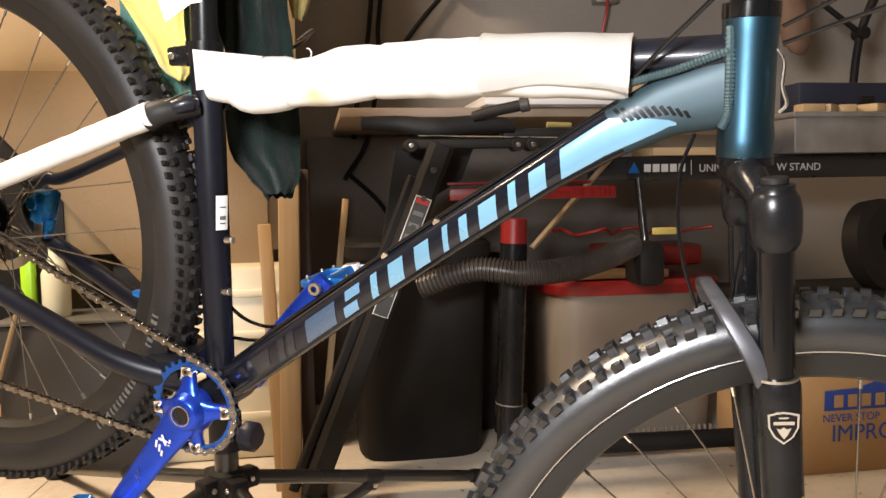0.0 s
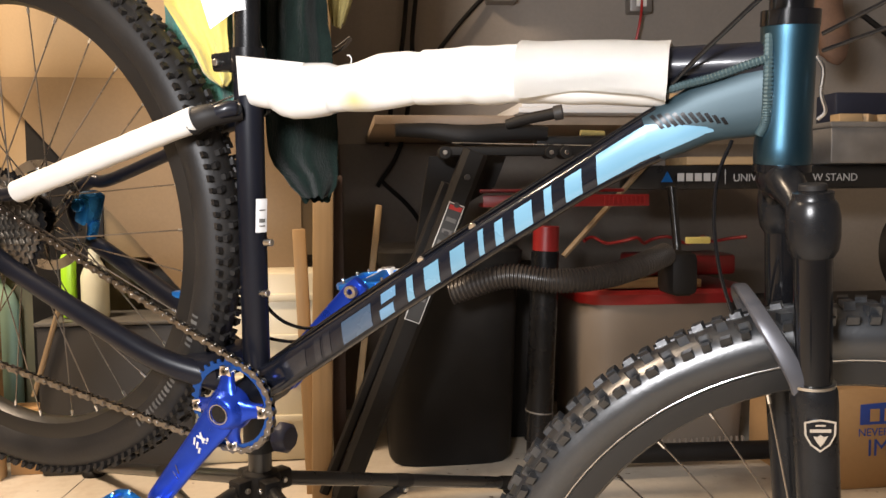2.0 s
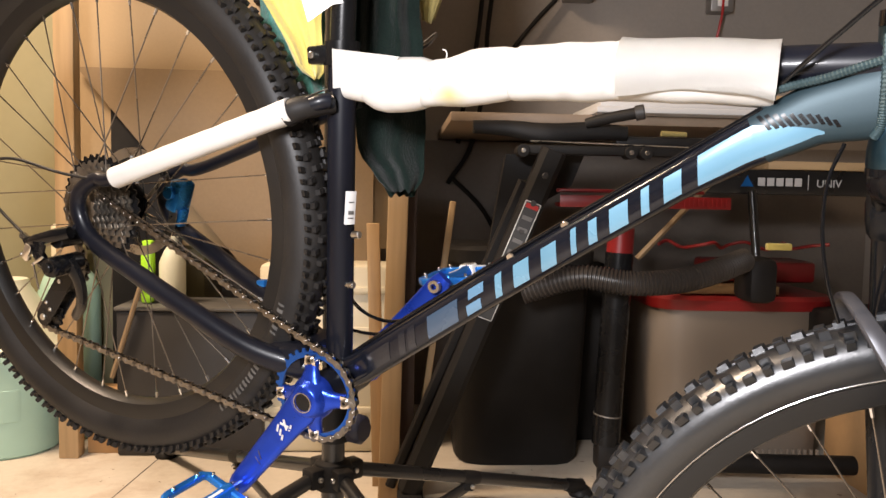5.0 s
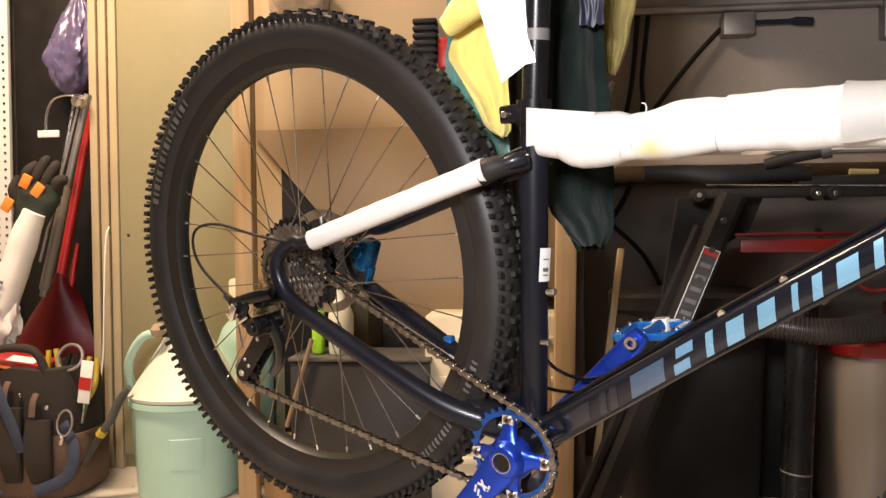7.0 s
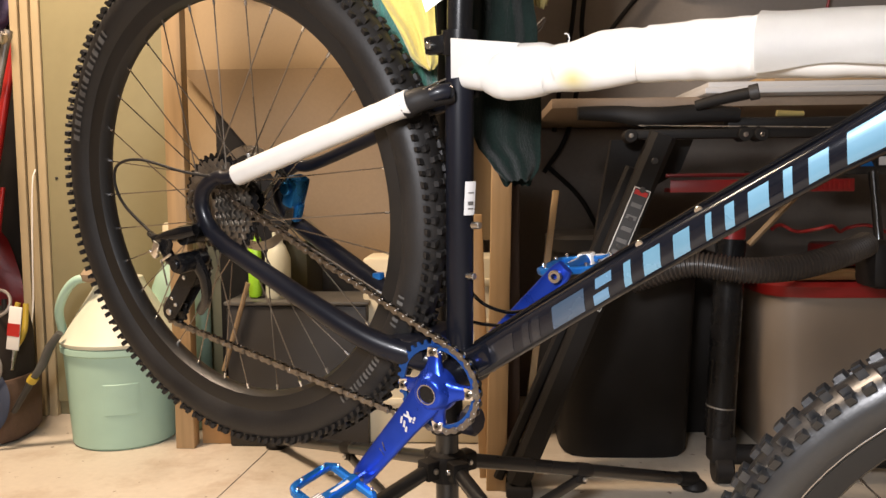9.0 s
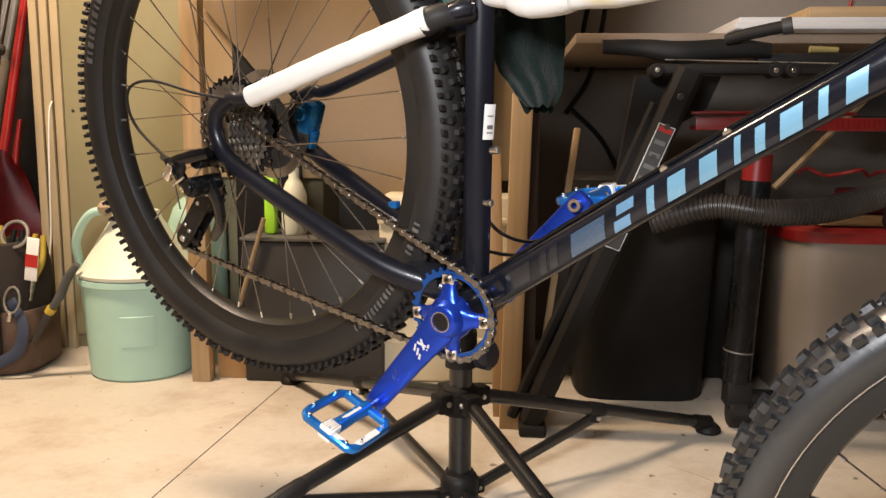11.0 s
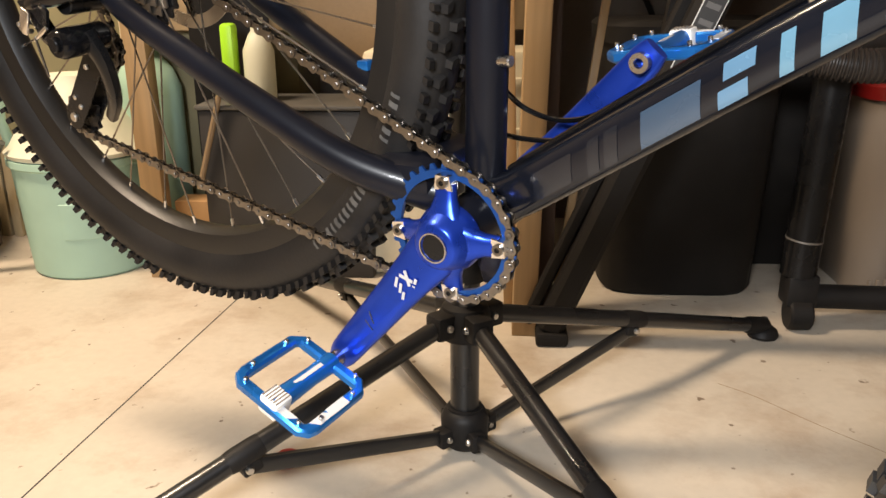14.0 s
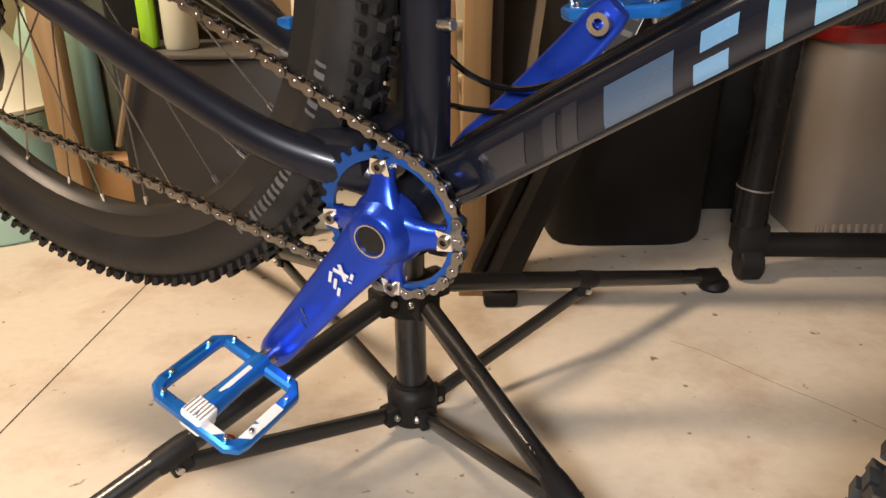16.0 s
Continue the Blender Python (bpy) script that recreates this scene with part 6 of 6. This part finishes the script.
for x in (0.186, 0.395, 0.425):
    part("pivot_bolt", cylinder((x, -0.022, 0.738), (x, 0.015, 0.738), 0.0125, 16), M["matte"], frame2)
    part("pivot_pin", cylinder((x, -0.026, 0.738), (x, -0.021, 0.738), 0.0045, 12), M["steel"], frame2)
part("folded_panel", slab([(0.165, 0.735), (0.325, 0.735), (0.300, 0.672), (0.245, 0.640), (0.180, 0.520), (0.130, 0.520)], 0.022, Matrix.Translation((0, 0.075, 0)) @ pose(0, 0, 0, 90)), M["matte"], frame2)
part("yellow_knob", sweep([(0.465, 0.02, 0.779), (0.515, 0.02, 0.778)], [0.006, 0.005], 10), M["olive"], frame2)
for k in range(4):
    q = a2.lerp(b2, 0.07 + 0.075 * k)
    part("post_bolt", cylinder(q + Vector((0, -0.029, 0)), q + Vector((0, -0.022, 0)), 0.006, 10), M["dark"], frame2)
part("base_foot", box((-0.045, 0.07, 0.0), (0.01, 0.14, 0.025), 0.006), M["matte"], frame2)
up_v = (a2 - b2).normalized()
out_v = (-Y + up_v * up_v.y).normalized()
across = up_v.cross(out_v)
lm = Matrix.Translation(a2.lerp(b2, 0.30) + out_v * 0.0262) @ Matrix((across, up_v, out_v)).transposed().to_4x4()
part("label_border", slab([(-0.0158, -0.125), (0.0158, -0.125), (0.0158, 0.125), (-0.0158, 0.125)], 0.001, lm), M["white"], frame2)
part("label_face", slab([(-0.0144, -0.1236), (0.0144, -0.1236), (0.0144, 0.1236), (-0.0144, 0.1236)], 0.001, lm @ Matrix.Translation((0, 0, 0.001))), M["ink"], frame2)
part("label_band", slab([(-0.0125, 0.112), (0.0125, 0.112), (0.0125, 0.121), (-0.0125, 0.121)], 0.001, lm @ Matrix.Translation((0, 0, 0.002))), M["red"], frame2)
for k in range(8):
    part("print_bar", slab([(-0.010, 0.088 - k * 0.024), (0.010, 0.088 - k * 0.024), (0.010, 0.096 - k * 0.024), (-0.010, 0.096 - k * 0.024)], 0.001, lm @ Matrix.Translation((0, 0, 0.002))), M["grey_ink"], frame2)

saw = empty("saw_stand", pose(0, 1.72, 0), "black saw stand with red parts and a castor", "saw stand")
part("leg", cylinder((0.420, 0, 0.10), (0.437, 0, 0.53), 0.031, 24), M["black"], saw)
part("leg_ring", ring_between((0.4225, 0, 0.165), (0.4228, 0, 0.168), 0.0305, 0.0318, 24), M["zinc"], saw)
part("red_collar", cylinder((0.437, 0, 0.528), (0.439, 0, 0.585), 0.029, 24), M["red_dark"], saw)
part("castor_fork", box((0.398, -0.026, 0.045), (0.452, 0.026, 0.105), 0.006), M["plastic"], saw)
part("castor_wheel", cylinder((0.405, -0.012, 0.030), (0.445, -0.012, 0.030), 0.030, 24, 0.004), M["plastic"], saw)
part("foot_bar", sweep([(0.43, 0.0, 0.06), (1.0, 0.0, 0.05)], 0.022, 14), M["plastic"], saw)
part("rear_beam", box((0.90, 0.28, 0.664), (1.62, 0.33, 0.722), 0.004), M["stand"], saw)
part("beam", box((0.66, 0.10, 0.664), (1.62, 0.15, 0.722), 0.004), M["stand"], saw)
# Tray parts use the darker red to hold the shade they sit in.
part("red_tray", box((0.258, -0.215, 0.632), (0.592, -0.165, 0.640), 0.002), M["red_dark"], saw)
part("tray_lip", box((0.258, -0.2185, 0.632), (0.592, -0.2155, 0.655), 0.001), M["red_dark"], saw)
for k in range(10):
    part("tray_rib", box((0.500 + 0.009 * k, -0.2205, 0.636), (0.503 + 0.009 * k, -0.2187, 0.652), 0), M["red_dark"], saw)
part("tray_arm", rod((0.42, -0.17, 0.636), (0.50, 0.10, 0.668), 0.008, 8), M["stand"], saw)
part("red_rail", box((0.262, -0.165, 0.660), (0.560, -0.155, 0.667), 0.002), M["red_dark"], saw)
part("brace", rod((0.755, 0.06, 0.67), (0.765, 0.02, 0.43), 0.010), M["stand"], saw)
part("motor_block", box((0.712, -0.05, 0.425), (0.778, 0.05, 0.525), 0.018), M["plastic"], saw)
part("yellow_lever", box((0.735, -0.075, 0.545), (0.790, -0.062, 0.560), 0.003), M["yellow"], saw)
part("logo_triangle", slab([(0, 0), (0.030, 0), (0.015, 0.026)], 0.001, Matrix.Translation((0.745, 0.0985, 0.682)) @ pose(0, 0, 0, 90)), M["pedal"], saw)
for k in range(5):
    part("logo_bar", box((0.785 + 0.022 * k, 0.0975, 0.684), (0.802 + 0.022 * k, 0.0985, 0.703), 0), M["sticker"], saw)
part("rule", box((0.905, 0.0975, 0.676), (0.9065, 0.0985, 0.712), 0), M["sticker"], saw)
letters("UNIV", 0.026, M["sticker"], saw, Matrix.Translation((0.925, 0.097, 0.683)) @ pose(0, 0, 0, 90))
letters("W STAND", 0.026, M["sticker"], saw, Matrix.Translation((1.13, 0.097, 0.683)) @ pose(0, 0, 0, 90))

hp = catmull([(0.22, 1.68, 0.445), (0.33, 1.64, 0.482), (0.43, 1.61, 0.474), (0.53, 1.61, 0.480), (0.62, 1.63, 0.500), (0.70, 1.68, 0.520)], 52)
thing("vacuum_hose", sweep(hp, [0.0268 if i % 4 < 2 else 0.0228 for i in range(len(hp))], 16), M["hose"], "dark grey corrugated vacuum hose", "hose")


def tote(x, y, z, w, d, h, label):
    t = empty("storage_tote", pose(x, y, z), label, "storage tote", "storage totes")
    part("body", sweep([(0, 0, 0), (0, 0, 0.01), (0, 0, h * 0.5), (0, 0, h)], [w * 0.44, w * 0.46, w * 0.48, w * 0.49], 40, ref=Vector((1, 0, 0)), ratio=d / w, power=6), M["tote"], t)
    part("lid", sweep([(0, 0, h - 0.012), (0, 0, h + 0.012), (0, 0, h + 0.022)], [w * 0.505, w * 0.51, w * 0.49], 40, ref=Vector((1, 0, 0)), ratio=d / w, power=6), M["red_dark"], t)
    for i in range(26):
        part("base_rib", box((-w * 0.42 + i * w * 0.033, -d * 0.475, 0.004), (-w * 0.42 + i * w * 0.033 + 0.006, -d * 0.455, 0.05), 0.001), M["tote"], t)
    return t


tote(0.785, 2.02, 0, 0.45, 0.40, 0.40, "greige storage tote with a red lid on the floor")
thing("wood_offcut", box((0.62, 1.84, 0.425), (0.86, 1.94, 0.445), 0.002), M["pine_x"], "pine offcut lying on the tote lid", "timber")
thing("red_case", box((0.72, 1.90, 0.447), (0.98, 2.04, 0.50), 0.01), M["red_dark"], "red plastic case on the tote", "case")
cord = [(0.55 + 0.03 * k, 1.80 + 0.03 * math.sin(k * 1.3), 0.545 + 0.008 * math.sin(k * 2.1)) for k in range(14)]
thing("extension_cord", sweep(catmull(cord, 6), 0.004, 8), M["red_dark"], "red extension cord lying in loops", "cord")
bx = empty("cardboard_box", pose(1.235, 1.70, 0), "brown cardboard box with blue print", "box")
part("carton", box((-0.24, -0.12, 0), (0.26, 0.15, 0.225), 0.003), M["card"], bx)
emblem = [(-0.126, 0.145), (0.155, 0.145), (0.155, 0.186), (0.075, 0.194), (0.015, 0.212), (-0.045, 0.194), (-0.126, 0.190)]
part("printed_panel", slab(emblem, 0.0014, Matrix.Translation((0, -0.1224, 0)) @ pose(0, 0, 0, 90)), M["logo_blue"], bx)
for k in range(6):
    part("print_bar", box((-0.104 + 0.034 * k, -0.1242, 0.152), (-0.082 + 0.034 * k, -0.1232, 0.180), 0), M["card"], bx)
letters("NEVER STOP", 0.025, M["logo_blue"], bx, Matrix.Translation((-0.130, -0.1212, 0.119)) @ pose(0, 0, 0, 90))
letters("IMPROVING", 0.054, M["logo_blue"], bx, Matrix.Translation((-0.108, -0.1212, 0.074)) @ pose(0, 0, 0, 90))
part("tape_strip", box((-0.241, -0.1214, 0.160), (-0.230, -0.1202, 0.226), 0), M["navy_case"], bx)
tb = empty("tool_chest", pose(1.18, 1.78, 0.23), "black plastic tool chest on the cardboard box", "tool chest")
part("body", box((-0.25, -0.10, 0), (0.30, 0.12, 0.17), 0.015), M["plastic"], tb)
part("handle", sweep(catmull([(-0.12, -0.11, 0.10), (-0.08, -0.14, 0.12), (0.08, -0.14, 0.12), (0.12, -0.11, 0.10)], 5), 0.010, 10), M["dark"], tb)
thing("cord_reel", lathe([(0.03, -0.03), (0.09, -0.035), (0.11, -0.02), (0.11, 0.02), (0.09, 0.035), (0.03, 0.03)], 36, close=True), M["plastic"], "round black cord reel on the tool chest", "reel", at=pose(1.34, 1.72, 0.50, 80, 0, 20))
pouch = sweep(catmull([(1.245, 1.95, 1.20), (1.243, 1.95, 1.12), (1.258, 1.945, 1.05), (1.256, 1.945, 1.005), (1.254, 1.95, 0.993)], 8), [0.036, 0.044, 0.046, 0.036, 0.012], 24, ref=Vector((1, 0, 0)), ratio=0.75)
for v in pouch.verts:
    v.co += 0.010 * noise.noise_vector(v.co * 11)
thing("brown_pouch", pouch, M["brown_cloth"], "brown leather pouch hanging over the saw stand", "pouch")
thing("hook", rod((1.245, 1.95, 1.18), (1.22, 2.17, 1.352), 0.003, 8), M["zinc"], "thin steel hook under the white shelf", "hook")
lampst = empty("clamp_lamp", pose(1.50, 2.05, 0.7225), "black clamp lamp standing behind the tray", "lamp")
part("stem", sweep(catmull([(0, 0, 0.0), (0.0, 0, 0.18), (0.02, 0, 0.34), (0.07, 0, 0.46)], 6), [0.016, 0.011, 0.011, 0.013], 12), M["plastic"], lampst)
part("base", lathe([(0, 0), (0.045, 0), (0.048, 0.01), (0.030, 0.05), (0.016, 0.07), (0, 0.07)], 24), M["plastic"], lampst)
part("arm", rod((0.02, 0, 0.34), (-0.10, 0.0, 0.42), 0.008, 10), M["plastic"], lampst)
part("joint", cylinder((0.02, -0.02, 0.34), (0.02, 0.02, 0.34), 0.018, 14), M["plastic"], lampst)
bcase = empty("blue_case", pose(1.42, 1.925, 0.8225), "flat dark blue plastic case on the metal tray", "case")
part("shell", box((-0.19, -0.04, 0), (0.16, 0.05, 0.085), 0.008), M["navy_case"], bcase)
part("latch", box((-0.02, -0.0455, 0.025), (0.02, -0.0405, 0.05), 0.001), M["plastic"], bcase)
tray = empty("metal_tray", pose(1.36, 1.86, 0.735), "bare metal tray of wood pieces on the saw stand", "tray")
part("tray_body", box((-0.22, -0.10, -0.012), (0.25, 0.12, 0.075), 0.005), M["zinc"], tray)
part("rim", box((-0.225, -0.105, 0.074), (0.255, 0.125, 0.087), 0.003), M["zinc"], tray)
for k in range(7):
    thing("wood_piece", box((-0.03, -0.02, 0), (0.03, 0.02, 0.02), 0.002), M["pine_x"], "small pine offcut in the metal tray", "timber", "wood pieces", at=pose(1.20 + 0.055 * k, 1.795 + 0.012 * (k % 3), 0.8225, 0, 0, 37 * k))

# ---------------------------------------------------------------- wall fittings
thing("conduit", rod((0.10, 2.40, 1.312), (2.3, 2.40, 1.312), 0.012), M["zinc"], "galvanised conduit along the wall", "conduit")
thing("junction_box", box((0.425, 2.36, 1.228), (0.512, 2.418, 1.292), 0.004), M["zinc"], "grey metal junction box", "junction box")
thing("blue_plug", sweep([(0.51, 2.37, 1.262), (0.61, 2.37, 1.262), (0.625, 2.37, 1.262), (0.67, 2.37, 1.259)], [0.007, 0.007, 0.012, 0.012], 12), M["blue_cloth"], "navy cable plug at the junction box", "plug")
ol = empty("wall_outlet", pose(0.900, 2.40, 1.262), "metal wall outlet with a red cord", "outlet")
part("box", box((-0.035, -0.03, -0.055), (0.035, 0.018, 0.055), 0.004), M["zinc"], ol)
part("face", box((-0.016, -0.034, -0.04), (0.016, -0.029, 0.04), 0.003), M["white"], ol)
part("cord", sweep(catmull([(0, -0.035, -0.02), (-0.01, -0.05, -0.08), (-0.03, -0.04, -0.2), (-0.07, -0.03, -0.45)], 6), 0.004, 8), M["red"], ol)
for k, pts in enumerate(([(0.19, 2.40, 1.30), (0.17, 2.39, 1.1), (0.14, 2.39, 0.95), (0.12, 2.39, 0.8)], [(0.22, 2.40, 1.30), (0.20, 2.39, 1.12), (0.20, 2.39, 1.02), (0.16, 2.38, 0.8), (0.09, 2.38, 0.68)], [(0.425, 2.40, 1.255), (0.33, 2.39, 1.15), (0.20, 2.38, 0.98)], [(0.10, 2.38, 0.70), (0.2, 2.38, 0.60), (0.28, 2.38, 0.45)])):
    thing("hanging_cable", sweep(catmull(pts, 8), 0.007, 8), M["plastic"], "black cable hanging on the wall", "cable", "hanging cables")
thing("wall_shelf", box((0.30, 2.15, 1.350), (2.0, 2.415, 1.375), 0.002), M["white"], "white shelf board above the conduit", "shelf")
thing("tan_board", box((0.06, 1.76, 0.812), (1.00, 2.417, 0.833), 0.002), M["tan_shelf"], "tan shelf board fixed to the wall", "shelf")

# ---------------------------------------------------------------- small things
tool = empty("hand_light", pose(-0.395, 2.10, 1.175), "black ribbed hand light with red end hanging on the panel", "torch")
for k in range(6):
    part("rib", box((-0.034, -0.032, -0.05 + 0.019 * k), (0.030, 0.018, -0.037 + 0.019 * k), 0.004), M["plastic"], tool)
part("core", box((-0.028, -0.026, -0.055), (0.024, 0.0202, 0.06), 0.006), M["plastic"], tool)
part("tip", cylinder((0.004, -0.005, -0.095), (0.004, -0.005, -0.05), 0.010, 14), M["silver"], tool)
part("red_end", box((0.030, -0.02, -0.07), (0.062, 0.015, 0.01), 0.006), M["red"], tool)
blob("canvas_bag", (-0.735, 2.075, 1.300), (0.078, 0.042, 0.085), M["tan_cloth"], "tan canvas bag hanging on the panel", "bag", 0.18, 4)
bt = empty("squeeze_bottle", pose(-0.668, 1.985, 0.367), "lime green squeeze bottle on the dark cabinet", "bottle")
part("body", box((-0.014, -0.02, 0), (0.014, 0.02, 0.155), 0.008), M["lime"], bt)
thing("spray_bottle", lathe([(0, 0), (0.030, 0), (0.032, 0.008), (0.032, 0.10), (0.020, 0.13), (0.013, 0.14), (0.013, 0.165), (0, 0.165)], 24), M["lid"], "cloudy white bottle on the dark cabinet", "bottle", at=pose(-0.610, 1.99, 0.367))
thing("wooden_stick", rod((-0.731, 1.908, 0.196), (-0.664, 1.908, 0.414), 0.006, 8), M["brown_panel"], "thin pale wooden stick leaning on the dark cabinet", "timber")
thing("wooden_stick", rod((0.50, 1.80, 0.51), (0.70, 1.80, 0.725), 0.007, 6), M["brown_panel"], "thin pine stick leaning on the saw stand beam", "timber")
thing("wooden_board", box((0.80, 1.80, 0.7225), (1.10, 1.93, 0.742), 0.002), M["pine_x"], "pine board lying on the saw stand beam", "timber")
cable([B(0.060, 0.030, 0.775), B(0.065, 0.04, 0.758), B(0.078, 0.045, 0.745), B(0.101, 0.045, 0.738), B(0.127, 0.04, 0.740), B(0.160, 0.03, 0.752)], 0.0024, M["gloss"], name="brake_hose")
cable([B(0.030, 0.045, 0.728), B(0.059, 0.045, 0.721), B(0.085, 0.045, 0.719), B(0.118, 0.04, 0.723), B(0.150, 0.03, 0.736)], 0.0024, M["gloss"], name="gear_cable")
thing("bottle_cap", lathe([(0, 0), (0.014, 0), (0.015, 0.004), (0.014, 0.014), (0, 0.015)], 16), M["red"], "small red plastic cap on the concrete floor", "cap", at=pose(-0.380, 1.228, 0))
part("hose_clip", box(B(-0.112, 0.058, 0.770), B(-0.098, 0.070, 0.780), 0.002), M["pedal"], bike)
# Silver ring paints the bright glint along the tyre bead.
part("bead_line", sweep([(0.3185 * math.cos(k * math.pi / 48), -0.0196, 0.3185 * math.sin(k * math.pi / 48)) for k in range(97)], 0.0012, 6, cap=False), M["silver"], front_wheel)
floor = bpy.data.objects["floor"]
for a, b in (((-0.705, 0.95, 0), (-0.62, 1.92, 0)),):
    part("floor_joint", sweep([Vector(a), Vector(b)], 0.0016, 6, ratio=0.3), M["ink"], floor)
part("hairline_crack", sweep(catmull([Vector(p) for p in ((0.235, 1.487, 0), (0.277, 1.452, 0), (0.322, 1.398, 0), (0.363, 1.351, 0), (0.404, 1.309, 0), (0.443, 1.262, 0), (0.50, 1.196, 0))], 4), 0.0007, 6, ratio=0.3), M["brown_panel"], floor)


def tyre_print(owner, start, widths, gap, r0, r1, mat, side=-1):
    """Blocks of print along a tyre's side wall, from an angle on."""
    a = radians(start)
    for w in widths:
        bm = bmesh.new()
        rows = []
        for k in range(4):
            ang = a + w / r0 * k / 3
            row = []
            for rr, yy in ((r0, 0.0275), ((r0 + r1) / 2, 0.0292), (r1, 0.0288)):
                row.append(bm.verts.new((rr * math.cos(ang), side * yy, rr * math.sin(ang))))
            rows.append(row)
        for p, q in zip(rows, rows[1:]):
            for k in range(2):
                bm.faces.new((p[k], p[k + 1], q[k + 1], q[k]))
        part("print_bar", bm, mat, owner)
        a += (w + gap) / r0


tyre_print(rear_wheel, 126, [0.0042, 0.0085] * 8, 0.0060, 0.3245, 0.3375, M["tyre_print"])
tyre_print(rear_wheel, -55.5, [0.0032, 0.0052, 0.0032, 0.0046] * 3, 0.0042, 0.3265, 0.3365, M["tyre_print"])
tyre_print(rear_wheel, -29.5, [0.0032, 0.0050, 0.0032] * 2, 0.0042, 0.3265, 0.3365, M["tyre_print"])
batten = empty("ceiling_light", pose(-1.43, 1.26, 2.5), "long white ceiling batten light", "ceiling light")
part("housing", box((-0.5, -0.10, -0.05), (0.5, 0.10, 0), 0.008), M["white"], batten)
# Body and stand for the added cool lamp; both stay out of view.
work_stand = empty("added_work_light", pose(-0.32, -0.12, 0), "unseen cool work light on a black stand, added to light the bike", "work light")
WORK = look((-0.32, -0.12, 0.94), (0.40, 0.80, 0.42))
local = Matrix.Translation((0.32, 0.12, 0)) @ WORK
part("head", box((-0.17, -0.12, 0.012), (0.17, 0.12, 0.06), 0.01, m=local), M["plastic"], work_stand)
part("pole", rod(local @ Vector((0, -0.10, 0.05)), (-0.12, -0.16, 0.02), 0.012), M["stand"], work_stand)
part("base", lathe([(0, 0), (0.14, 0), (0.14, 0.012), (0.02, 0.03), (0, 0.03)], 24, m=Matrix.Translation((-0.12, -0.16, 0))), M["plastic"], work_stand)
for pts, r in (([B(0.702, -0.022, 1.030), B(0.750, -0.050, 1.050), B(0.82, -0.08, 1.080)], 0.0019), ([B(0.702, -0.020, 1.016), B(0.755, -0.05, 1.030), B(0.84, -0.09, 1.050)], 0.0019)):
    cable(pts, r, M["gloss"], name="brake_hose")
cable([B(0.698, -0.016, 1.012), B(0.703, -0.018, 1.000), B(0.701, -0.018, 0.980), B(0.704, -0.018, 0.965), B(0.698, -0.016, 0.958)], 0.0018, M["steel"], name="cable_loop")
